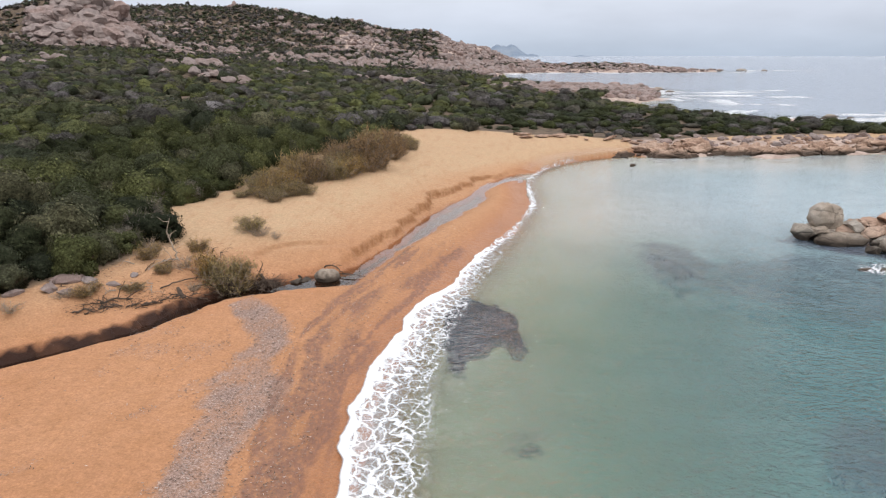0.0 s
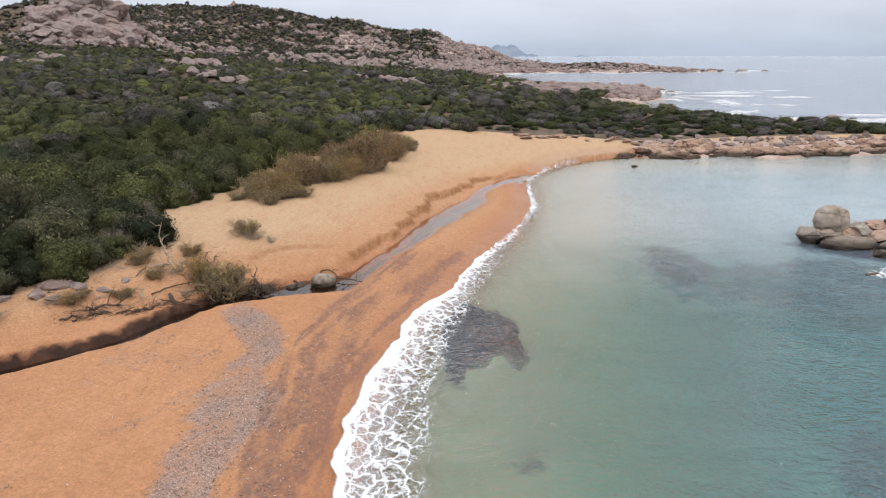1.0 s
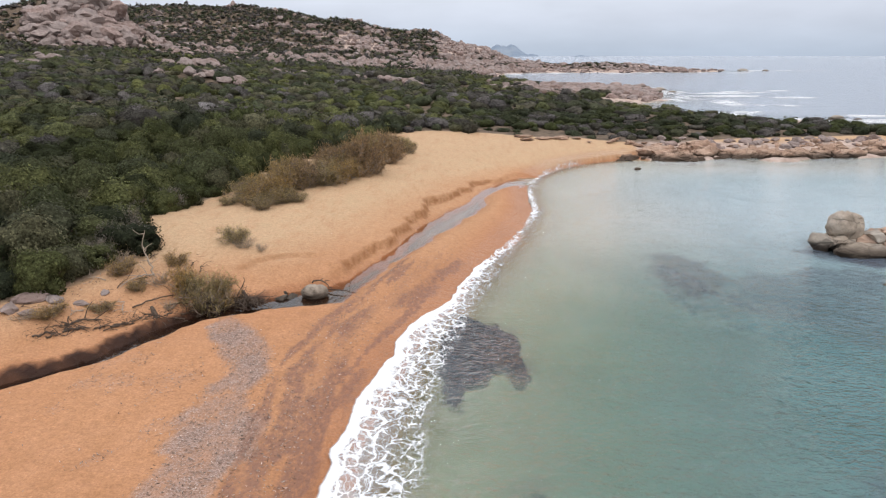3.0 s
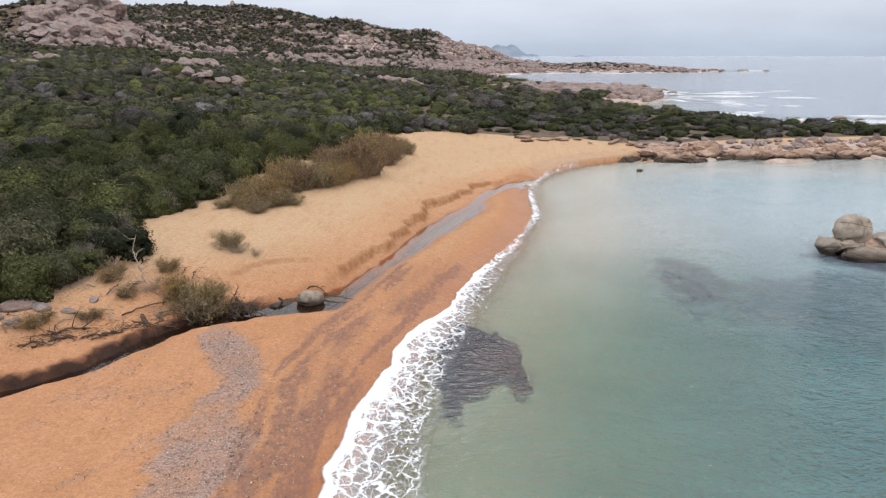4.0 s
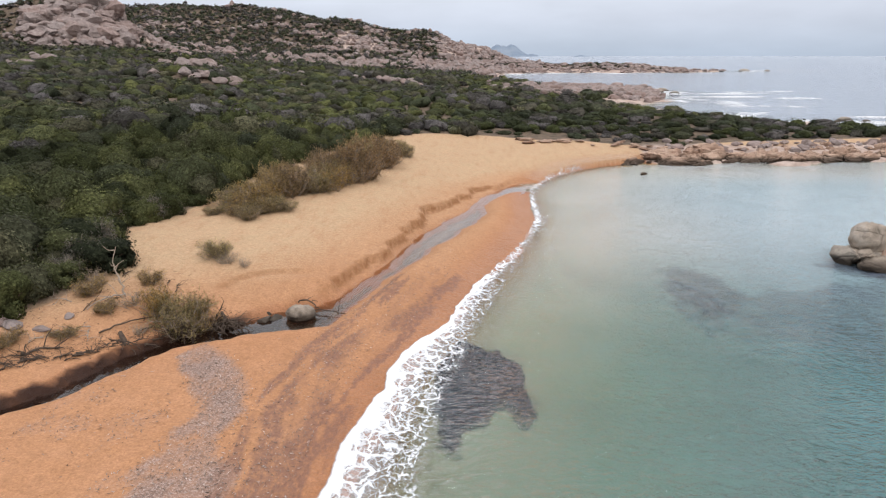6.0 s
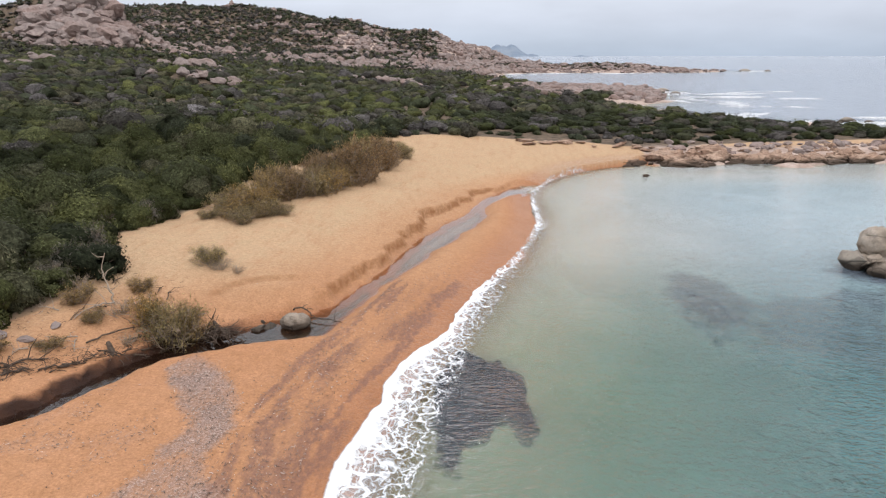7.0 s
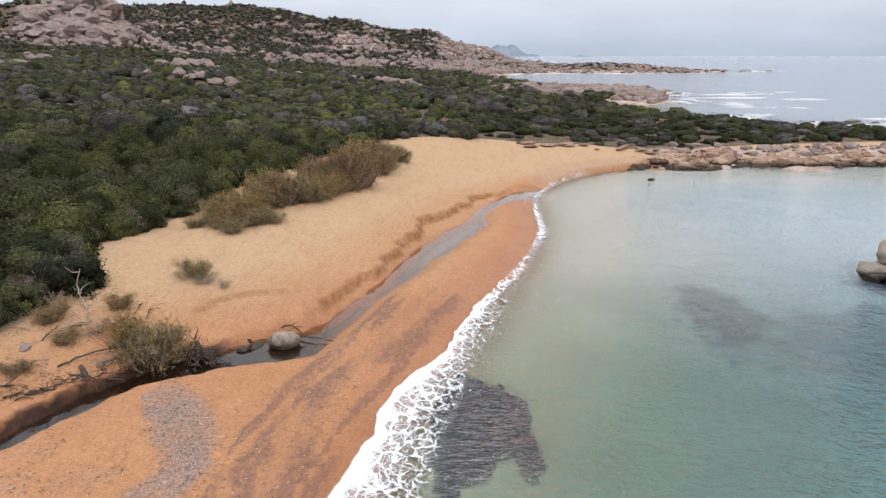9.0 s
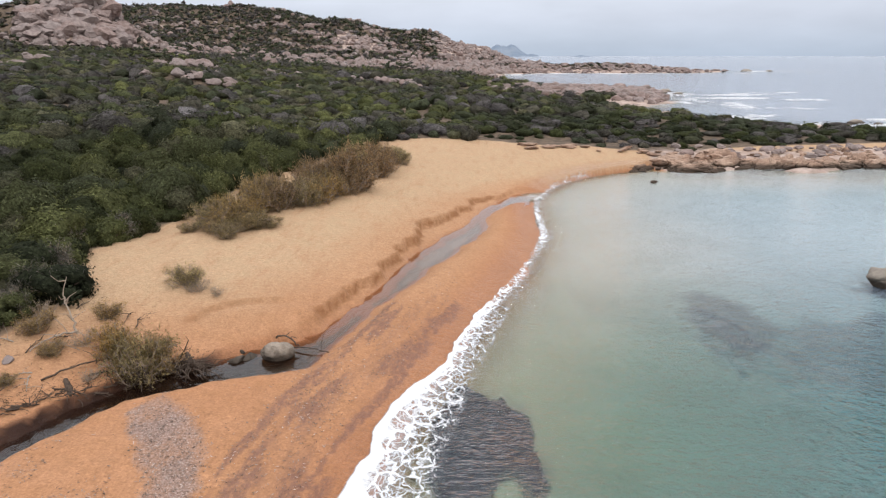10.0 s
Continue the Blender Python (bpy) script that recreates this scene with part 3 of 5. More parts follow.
def build_mesh(name, V, T, Q=None, mat=None, attrs=None, smooth=True, normals=None):
    """A mesh from arrays of places, triangles and four-sided faces."""
    T = np.zeros((0, 3), int) if T is None else np.asarray(T, int).reshape(-1, 3)
    Q = np.zeros((0, 4), int) if Q is None else np.asarray(Q, int).reshape(-1, 4)
    me = bpy.data.meshes.new(name)
    me.vertices.add(len(V))
    me.vertices.foreach_set("co", np.asarray(V, np.float32).ravel())
    nl = len(T) * 3 + len(Q) * 4
    me.loops.add(nl)
    me.loops.foreach_set("vertex_index", np.concatenate([T.ravel(), Q.ravel()]).astype(np.int32))
    me.polygons.add(len(T) + len(Q))
    me.polygons.foreach_set("loop_start", np.concatenate([np.arange(len(T)) * 3, len(T) * 3 + np.arange(len(Q)) * 4]).astype(np.int32))
    me.polygons.foreach_set("loop_total", np.concatenate([np.full(len(T), 3), np.full(len(Q), 4)]).astype(np.int32))
    me.polygons.foreach_set("use_smooth", np.full(len(T) + len(Q), smooth))
    for k, v in (attrs or {}).items():
        me.attributes.new(k, 'FLOAT', 'POINT').data.foreach_set("value", np.asarray(v, np.float32))
    me.update(calc_edges=True)
    if normals is not None:
        me.normals_split_custom_set_from_vertices(np.asarray(normals, np.float32))
    if mat:
        me.materials.append(mat)
    return me


class Heap:
    """Gathers pieces into one mesh."""

    def __init__(self):
        self.v, self.t, self.tone, self.n, self.nor = [], [], [], 0, []

    def add(self, V, T, tone=0.0, N=None):
        if N is not None:
            self.nor.append(N)
        self.v.append(V)
        self.t.append(np.asarray(T) + self.n)
        self.tone.append(np.full(len(V), tone) if np.isscalar(tone) else tone)
        self.n += len(V)

    def mesh(self, name, mat, smooth=False):
        return build_mesh(name, np.vstack(self.v), np.vstack(self.t), None, mat, {"tone": np.concatenate(self.tone)}, smooth, np.vstack(self.nor) if self.nor else None)


def part(name, me, parent, label=""):
    ob = new(name, me)
    ob.parent = parent
    if label:
        tagged(ob, label)
    return ob


def grid(xs, ys):
    X, Y = np.meshgrid(xs, ys)
    nx, ny = len(xs), len(ys)
    i = np.arange(nx * ny).reshape(ny, nx)
    Q = np.stack([i[:-1, :-1], i[:-1, 1:], i[1:, 1:], i[1:, :-1]], -1).reshape(-1, 4)
    return X.ravel(), Y.ravel(), Q


def axis(a, b, step, lo, hi, r_lo, r_hi):
    mid = list(np.arange(a, b, step))
    s, p = step, mid[-1]
    while p < hi:
        s *= r_hi
        p += s
        mid.append(p)
    s, p = step, mid[0]
    low = []
    while p > lo:
        s *= r_lo
        p -= s
        low.append(p)
    return np.array([-4900.0] + low[::-1] + mid + [4900.0])


def icosphere(sub):
    bm = bmesh.new()
    bmesh.ops.create_icosphere(bm, subdivisions=sub, radius=1.0)
    V = np.array([v.co[:] for v in bm.verts])
    T = np.array([[v.index for v in f.verts] for f in bm.faces])
    bm.free()
    return V, T


ICO = {k: icosphere(k) for k in (1, 2, 3, 4)}


def tube(P, r0, r1, sides=5):
    """A tapering round rod along the points P."""
    P = np.asarray(P, float)
    n = len(P)
    D = np.gradient(P, axis=0)
    D /= np.linalg.norm(D, axis=1, keepdims=True) + 1e-9
    ref = np.array([0.31, 0.17, 0.93]) if abs(D[0][2]) < 0.8 else np.array([1.0, 0.1, 0])
    A = np.cross(D, ref)
    A /= np.linalg.norm(A, axis=1, keepdims=True) + 1e-9
    B = np.cross(D, A)
    r = np.linspace(r0, r1, n)[:, None]
    V, T = [], []
    for k in range(sides):
        an = 2 * math.pi * k / sides
        V.append(P + r * (A * math.cos(an) + B * math.sin(an)))
    V = np.stack(V, 1).reshape(-1, 3)
    for i in range(n - 1):
        for k in range(sides):
            a, b = i * sides + k, i * sides + (k + 1) % sides
            T += [(a, b, b + sides), (a, b + sides, a + sides)]
    return V, np.array(T)


def turn(V, az, scale=(1, 1, 1), at=(0, 0, 0)):
    c, s = math.cos(az), math.sin(az)
    x, y = V[:, 0] * scale[0], V[:, 1] * scale[1]
    return np.stack([x * c - y * s + at[0], x * s + y * c + at[1], V[:, 2] * scale[2] + at[2]], 1)


# ---- ground, sea, stream ----
gx = axis(-20, 18, 0.20, -1600, 1600, 1.035, 1.04)
gy = axis(14, 68, 0.21, -150, 1560, 1.07, 1.017)
X, Y, Q = grid(gx, gy)
S = survey(X, Y)
S["z"] = np.where((np.abs(X) > 4000) | (np.abs(Y) > 4000), -9.0, S["z"])
GZ = S["z"].reshape(len(gy), len(gx))
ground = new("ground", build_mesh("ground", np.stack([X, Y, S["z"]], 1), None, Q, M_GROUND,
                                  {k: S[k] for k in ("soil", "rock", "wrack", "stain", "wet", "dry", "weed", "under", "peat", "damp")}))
tagged(ground, "orange sand beach running into scrubland, bedrock and hills", "beach", kind="structure")

sx = axis(-6, 32, 0.4, -1500, 1500, 1.05, 1.05)
sy = axis(10, 84, 0.42, -150, 1500, 1.07, 1.03)
X, Y, Q = grid(sx, sy)
S = survey(X, Y)
depth = np.maximum(-S["z"], 0)
far = np.maximum(np.abs(X), np.abs(Y)) > 1500
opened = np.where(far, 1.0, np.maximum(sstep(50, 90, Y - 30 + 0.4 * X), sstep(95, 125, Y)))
swell = (fbm(X / 1.5, Y / 0.9, 91, 2) - 0.5) * 0.012 * (1 - far)
# open and pale grow with distance and drive the painted sky reflection
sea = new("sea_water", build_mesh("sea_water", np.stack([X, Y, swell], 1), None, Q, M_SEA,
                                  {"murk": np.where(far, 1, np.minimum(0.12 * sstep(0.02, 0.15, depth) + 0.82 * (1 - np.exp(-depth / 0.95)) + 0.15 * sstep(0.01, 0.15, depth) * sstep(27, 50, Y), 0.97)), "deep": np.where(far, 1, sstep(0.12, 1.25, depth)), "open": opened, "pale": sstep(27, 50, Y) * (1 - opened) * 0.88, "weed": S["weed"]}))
tagged(sea, "green-blue rippled sea water, clear over the shallows", "sea", kind="structure")


def ribbon(line, n_across, span_at, keep=None):
    """Quads along a line; span_at(i) gives the offsets to its right of both rims."""
    D = np.gradient(line, axis=0)
    D /= np.linalg.norm(D, axis=1, keepdims=True)
    N = np.stack([D[:, 1], -D[:, 0]], 1)
    P, U = [], []
    for i, (p, n) in enumerate(zip(line, N)):
        a, b = span_at(i)
        for u in np.linspace(a, b, n_across):
            P.append(p + n * u)
            U.append(u)
    i = np.arange(len(P)).reshape(len(line), n_across)
    Q = np.stack([i[:-1, :-1], i[1:, :-1], i[1:, 1:], i[:-1, 1:]], -1).reshape(-1, 4)
    return np.array(P), np.array(U), Q


fine_stream = flowing(STREAM, 3)
wk2 = np.interp(np.linspace(0, 1, len(fine_stream)), np.linspace(0, 1, len(_wk)), _wk)
P, U, Q = ribbon(fine_stream, 9, lambda i: (-(wk2[i] + 0.75), wk2[i] + 1.2))
zz = height(P[:, 0], P[:, 1])
onto = survey(P[:, 0], P[:, 1])["d"]
Q = Q[(onto[Q] > 0.15).all(1)]
fall = np.interp(np.arange(len(P)) // 9, [0, len(fine_stream) * 0.90, len(fine_stream)], [STREAM_Z, STREAM_Z, 0.04])
stream = new("stream_water", build_mesh("stream_water", np.stack([P[:, 0], P[:, 1], fall], 1), None, Q[:, ::-1], M_STREAM,
                                        {"murk": np.clip((fall - zz) / 0.35, 0.05, 0.92) * np.interp(P[:, 1], [30, 33, 36], [1.0, 0.7, 0.10])}))
tagged(stream, "shallow brown stream winding across the beach", "stream", kind="structure")

# ---- foam along the beach ----
fine_shore = flowing(SHORE[5:], 9)
along = np.concatenate([[0], np.cumsum(np.hypot(*np.diff(fine_shore, axis=0).T))])
scallop = 0.20 * (fbm(along / 0.55, along * 0, 103, 3) - 0.5)
reach = scallop + np.interp(fine_shore[:, 1], [0, 24, 29, 33, 38, 44, 52, 80], [0.80, 0.76, 0.64, 0.50, 0.30, 0.16, 0.10, 0.1]) + 0.75 * (fbm(along / 3.4, along * 0, 101, 4) - 0.5) * np.interp(fine_shore[:, 1], [0, 34, 46], [1, 1, 0.3])
width = np.interp(fine_shore[:, 1], [0, 24, 29, 33, 38, 44, 54, 80], [2.0, 1.9, 1.6, 1.2, 0.95, 0.9, 1.0, 0.6])
P, U, Q = ribbon(fine_shore, 34, lambda i: (-reach[i], width[i]))
ia = np.repeat(np.arange(len(fine_shore)), 34)
zz = np.maximum(height(P[:, 0], P[:, 1]), 0)
r = (U + reach[ia]) / (width[ia] + reach[ia])
ya = fine_shore[ia, 1]
near_k = sstep(46, 30, ya)
surge = sstep(0.30, 0.70, fbm(along[ia] / 4.5, r * 0, 131, 3))
rim = np.exp(-((r - 0.05) / 0.06) ** 2)
front = sstep(0.20 + 0.24 * surge, 0.03, r)
crest = np.exp(-((r - 0.36 - 0.10 * (fbm(along[ia] / 5, r * 0, 133) - 0.5)) / 0.12) ** 2) * (0.25 + 0.4 * surge) * near_k
edge = sstep(0.0, 0.015, r) * sstep(1.0, 0.85, r) * sstep(74.5, 71, P[:, 1])
density = near_k * (0.18 + 0.88 * front + 0.35 * rim + 0.40 * crest + 0.22 * sstep(1.0, 0.4, r)) + (1 - near_k) * (0.10 + 0.62 * np.exp(-((r - 0.25) / 0.22) ** 2) * (0.3 + 0.9 * surge))
lift = 0.025 + 0.05 * rim + 0.08 * crest + 0.03 * fbm(P[:, 0] * 2, P[:, 1] * 2, 141, 2)
foam = new("foam", build_mesh("foam", np.stack([P[:, 0], P[:, 1], zz + lift], 1), None, Q, M_FOAM,
                              {"foam": density * (0.75 + 0.45 * fbm(P[:, 0] / 1.3, P[:, 1] / 1.9, 143, 3)), "sheet": 0.42 * sstep(0.75, 0.3, r) * near_k, "edge": edge, "run": along[ia], "across": U}))
tagged(foam, "white lacy surf foam washing up the sand", "foam", kind="stuff")

# breakers on the open coast
heap_v, heap_q, heap_f, cnt = [], [], [], 0
BREAKERS = [(66, 218, 20, 9, 0.3, 0.8), (70, 196, 26, 5, 0.2, 0.8), (80, 208, 24, 4, 0.1, 0.7), (62, 178, 16, 8, 0.1, 0.75), (88, 188, 18, 4, 0.15, 0.7), (62, 160, 16, 6, -0.3, 0.5), (98, 222, 16, 3, 0.1, 0.7), (58, 136, 16, 7, -0.8, 0.85), (68, 120, 20, 8, -0.8, 0.95), (84, 116, 26, 6, -0.4, 0.85)]
BREAKERS += [(80, 134, 18, 4, -0.2, 0.7), (76, 108, 14, 8, -0.7, 1.0), (208, 494, 40, 8, 0.0, 0.9), (243, 500, 36, 6, 0.05, 0.7), (110, 442, 60, 8, 0.03, 0.7), (52, 436, 36, 10, 0.2, 0.8), (160, 446, 40, 6, 0.1, 0.6), (35, 408, 16, 12, 0.8, 0.8), (56, 246, 20, 6, -0.6, 0.6), (24.2, 35.2, 4.2, 1.8, 0.0, 0.52)]
g = np.random.default_rng(12)
patches = []
for cx, cy, L, W, az, dn in BREAKERS:
    if cy < 60:
        patches.append((cx, cy, L, W, az, dn))
        continue
    for k in range(4):
        patches.append((cx + g.normal() * L * 0.32, cy + g.normal() * W * 0.7, L * g.uniform(0.25, 0.75), W * g.uniform(0.5, 1.3), az + g.normal() * 0.25, dn * g.uniform(0.6, 1.15)))
for cx, cy, L, W, az, dn in patches:
    u, v = np.meshgrid(np.linspace(-1, 1, 24), np.linspace(-1, 1, 12))
    u, v = u.ravel(), v.ravel()
    L, W, dn = L * 1.1, W * 1.5, dn * 1.15
    bx, by = u * L / 2, v * W / 2 + (vnoise(u * 2 + cx, u * 0 + cy, 3) - 0.5) * W * 0.8
    ca, sa_ = math.cos(az), math.sin(az)
    P = np.stack([cx + bx * ca - by * sa_, cy + bx * sa_ + by * ca, np.full(u.shape, 0.07)], 1)
    P[:, 2] += 0.25 * np.exp(-(v / 0.4) ** 2) * (W > 3)
    i = np.arange(24 * 12).reshape(12, 24)
    heap_q.append(np.stack([i[:-1, :-1], i[:-1, 1:], i[1:, 1:], i[1:, :-1]], -1).reshape(-1, 4) + cnt)
    heap_v.append(P)
    heap_f.append(np.clip(1.0 * dn * (1 - u ** 2) * (1 - v ** 2) * (0.5 + fbm(P[:, 0] / 4, P[:, 1] / 2, 151)), 0, 1.3))
    cnt += len(P)
surf = new("surf", build_mesh("surf", np.vstack(heap_v), None, np.vstack(heap_q), M_FOAM, {"foam": np.concatenate(heap_f) * 0.72, "sheet": np.concatenate(heap_f) * 0, "edge": sstep(0.03, 0.2, np.concatenate(heap_f))}))
tagged(surf, "white breaking surf round the rocky points", "surf", kind="stuff")

# ---- rocks ----


def boulder(seed, sub=3, slab=1.0, knobbly=0.5, planes=11):
    """A weathered granite block of about unit size, cut by joint planes and rounded at its edges."""
    g = np.random.default_rng(seed)
    V, T = ICO[sub]
    V = V * (1.15, 1.0, 1.0)
    for _ in range(planes):
        n = g.normal(size=3)
        n /= np.linalg.norm(n)
        k = g.uniform(0.50, 0.86)
        over = V @ n - k
        V = V - np.where(over > 0, over * 0.94, 0)[:, None] * n
    o = g.uniform(0, 50, 3)
    d = np.array([noise.fractal(Vector(v * 2.1 + o), 0.9, 2.1, 4) for v in V])
    V = V * (1 + knobbly * 0.16 * d)[:, None]
    band = np.array([noise.noise(Vector((v[0] * 0.7, v[1] * 0.7, v[2] * 2.6)) + Vector(o)) for v in V])
    V = V * (1 - knobbly * 0.20 * np.clip(1 - np.abs(band) / 0.09, 0, 1))[:, None]
    V[:, 2] *= slab
    return V, T


ROCKS = [boulder(100 + k, 4, 0.72 + 0.06 * (k % 5), 0.55 + 0.12 * (k % 4), 0 if k == 1 else 11) for k in range(10)]
SLABS = [boulder(200 + k, 3, 0.55, 1.0, 13) for k in range(6)]
CRAGS = [boulder(260 + k, 4, 0.8, 2.0, 18) for k in range(8)]
LOWROCK = [boulder(300 + k, 2, 0.8, 0.7) for k in range(8)]
TINY = [boulder(400 + k, 1, 0.9, 0.4, 8) for k in range(8)]
CRAGLET = [boulder(420 + k, 2, 1.0, 1.6, 13) for k in range(8)]
CRAGMID = [boulder(440 + k, 3, 0.85, 0.8, 22) for k in range(6)]
rock_meshes = {}


def rock_mesh(kind, k, mat):
    key = (kind, k, mat.name)
    if key not in rock_meshes:
        V, T = {"b": ROCKS, "s": SLABS, "l": LOWROCK, "c": CRAGS}[kind][k]
        rock_meshes[key] = build_mesh("rock", V, T, None, mat, {"tone": np.zeros(len(V))})
    return rock_meshes[key]


def rock(name, x, y, z, sx, sy, sz, az, tilt, label, group, mat, kind="b", k=0, category="rock"):
    ob = new(name, rock_mesh(kind, k, mat))
    ob.matrix_world = pose(x, y, z, tilt, tilt * 0.4, az) @ Matrix.Diagonal((sx, sy, sz, 1))
    return tagged(ob, label, category, group)


# rocks in the bay
def sea_rock(label, k, at, size, az, tilt):
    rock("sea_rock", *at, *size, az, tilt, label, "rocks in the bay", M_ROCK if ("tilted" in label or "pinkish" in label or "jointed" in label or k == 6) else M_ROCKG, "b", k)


sea_rock("weathered hollowed grey granite sea rock", 0, (22.30, 41.7, 0.55), (0.72, 0.75, 0.95), 20, 14)
sea_rock("large domed grey granite boulder on sea rocks", 1, (23.75, 42.0, 1.35), (0.95, 0.95, 1.25), 15, 12)
sea_rock("weathered grey granite sea rock under a boulder", 2, (23.7, 41.7, 0.35), (1.15, 1.0, 0.8), 40, 0)
sea_rock("leaning grey granite sea rock", 3, (25.2, 41.3, 0.95), (0.85, 0.7, 0.55), 70, 14)
sea_rock("low sloping granite sea rock", 4, (24.6, 40.8, 0.25), (1.9, 0.9, 0.65), 8, 6)
sea_rock("weathered grey granite sea rock", 8, (23.2, 41.9, 0.45), (1.3, 0.9, 0.80), 60, 4)
sea_rock("jointed granite sea rock", 9, (25.4, 41.9, 0.55), (1.5, 1.0, 0.85), 20, -6)
sea_rock("jointed granite sea rock", 2, (27.2, 42.2, 0.55), (1.7, 1.0, 0.90), 5, 8)
sea_rock("tilted granite sea rock", 6, (28.2, 40.5, 0.45), (1.6, 0.9, 0.75), 25, 10)
sea_rock("tilted granite sea rock", 0, (29.6, 42.2, 0.55), (1.8, 1.1, 1.0), 15, 8)
sea_rock("jointed granite sea rock", 5, (26.0, 41.0, 0.55), (1.0, 0.8, 0.7), 30, -14)
sea_rock("pinkish granite sea rock with joints", 6, (26.6, 41.7, 1.15), (1.1, 0.7, 0.5), 15, 16)
sea_rock("pinkish granite sea rock with joints", 8, (28.0, 41.9, 1.30), (1.4, 0.8, 0.55), 12, 14)
sea_rock("tilted granite sea rock", 7, (27.6, 41.0, 0.70), (1.3, 0.8, 0.6), 40, 12)
sea_rock("tilted granite sea rock", 9, (29.3, 41.1, 0.75), (1.3, 1.0, 0.8), 20, 16)
sea_rock("low granite sea rock wetted at its foot", 4, (26.9, 40.1, 0.25), (1.2, 0.7, 0.6), 12, 10)
sea_rock("low granite sea rock wetted at its foot", 1, (28.6, 39.9, 0.35), (1.3, 0.8, 0.6), 35, 12)
sea_rock("tilted granite sea rock", 3, (30.8, 41.6, 1.00), (1.5, 1.1, 0.9), 15, 10)
sea_rock("small granite sea rock wetted at its foot", 0, (24.95, 38.6, 0.20), (0.45, 0.45, 0.50), 25, 0)
sea_rock("pale granite sea rock wetted at its foot", 2, (25.65, 38.7, 0.35), (0.50, 0.50, 0.62), 65, -10)
sea_rock("pale granite sea rock wetted at its foot", 5, (26.7, 38.5, 0.40), (0.85, 0.6, 0.60), 10, 16)
sea_rock("pale granite sea rock wetted at its foot", 7, (27.9, 38.3, 0.40), (0.95, 0.7, 0.65), 40, 10)
sea_rock("pale granite sea rock wetted at its foot", 9, (29.4, 38.8, 0.45), (1.1, 0.8, 0.7), 30, 5)
sea_rock("low awash rock ringed by foam", 6, (22.75, 35.4, -0.02), (0.55, 0.35, 0.26), 5, 0)
sea_rock("low awash rock ringed by foam", 3, (23.5, 35.3, -0.05), (0.6, 0.4, 0.22), 35, 0)
sea_rock("tilted granite sea rock", 2, (32.5, 42.2, 0.9), (1.7, 1.3, 1.0), 40, 5)

# rocks of the headland shore: tilted slabs and boulders
g = np.random.default_rng(31)
line_h = flowing([(23.2, 78.0), (25.5, 77.0), (29, 79.0), (34, 78.8), (40, 79.0), (47, 80.6), (55, 82.3), (66, 83.8)], 8)
for i in range(300):
    p = line_h[g.integers(0, len(line_h))] + g.normal(size=2) * 0.5
    inl = abs(g.normal()) * 2.6
    x, y = p[0] + g.normal() * 0.5, p[1] + inl
    s = g.uniform(0.3, 0.95) * (1.2 if inl < 2 else 0.7)
    z = float(height(x, y)[0])
    rock("shore_rock", x, y, max(z, -0.05) + 0.12 * s, s * g.uniform(1.0, 2.0), s * g.uniform(0.45, 0.9), s * g.uniform(0.6, 1.25), g.uniform(-25, 40), g.uniform(-40, 40),
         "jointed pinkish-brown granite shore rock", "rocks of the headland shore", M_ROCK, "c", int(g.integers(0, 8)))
# isolated outcrop at the end of the sand
for x, y, s in ((18.3, 77.4, 0.8), (19.3, 77.6, 1.0), (20.3, 77.9, 0.75), (18.9, 78.3, 0.9), (21.6, 77.8, 0.35), (19.8, 77.1, 0.5), (19.0, 70.6, 0.3)):
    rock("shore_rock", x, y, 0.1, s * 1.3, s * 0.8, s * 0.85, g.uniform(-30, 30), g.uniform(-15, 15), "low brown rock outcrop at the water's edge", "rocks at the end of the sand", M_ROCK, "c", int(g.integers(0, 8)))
# flat slabs along the top of the beach
for i in range(24):
    t = g.random()
    x = 8.5 + 15 * t + g.normal() * 0.6
    y = 84.6 - 3.0 * t + g.normal() * 0.8
    s = g.uniform(0.25, 0.6)
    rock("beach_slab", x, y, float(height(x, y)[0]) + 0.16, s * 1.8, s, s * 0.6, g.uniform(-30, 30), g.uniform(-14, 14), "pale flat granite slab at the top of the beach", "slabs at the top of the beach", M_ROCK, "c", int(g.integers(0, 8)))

# stones by the stream
for x, y, z, a, b, c, az, k, lab in ((-6.25, 32.75, 0.38, 0.56, 0.46, 0.52, 10, 1, "large smooth grey boulder standing in the stream"),
                                     (-7.75, 32.35, 0.2, 0.38, 0.25, 0.24, 40, 3, "small wet stone in the stream"),
                                     (-7.35, 32.75, 0.18, 0.36, 0.24, 0.22, 70, 4, "small wet stone in the stream"),
                                     (-8.0, 33.1, 0.26, 0.42, 0.26, 0.22, 25, 2, "low stone at the stream's edge"),
                                     (-9.05, 32.55, 0.28, 0.66, 0.36, 0.26, 15, 6, "flat grey stone at the stream's edge")):
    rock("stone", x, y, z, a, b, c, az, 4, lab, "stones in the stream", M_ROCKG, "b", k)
for i, (px_, py_, s) in enumerate(((-17.6, 29.0, 0.55), (-17.0, 28.4, 0.62), (-16.7, 29.2, 0.5), (-17.2, 27.3, 0.55), (-16.2, 28.6, 0.5), (-15.1, 28.6, 0.36), (-18.3, 26.4, 0.5), (-16.5, 27.2, 0.4), (-14.7, 29.9, 0.3))):
    rock("stone", px_, py_, float(height(px_, py_)[0]) + 0.1 * s, s, s * 0.7, s * 0.5, 37 * i, 6, "pale weathered stone half sunk in sand", "stones at the scrub's edge", M_ROCKH, "b", i % 10)

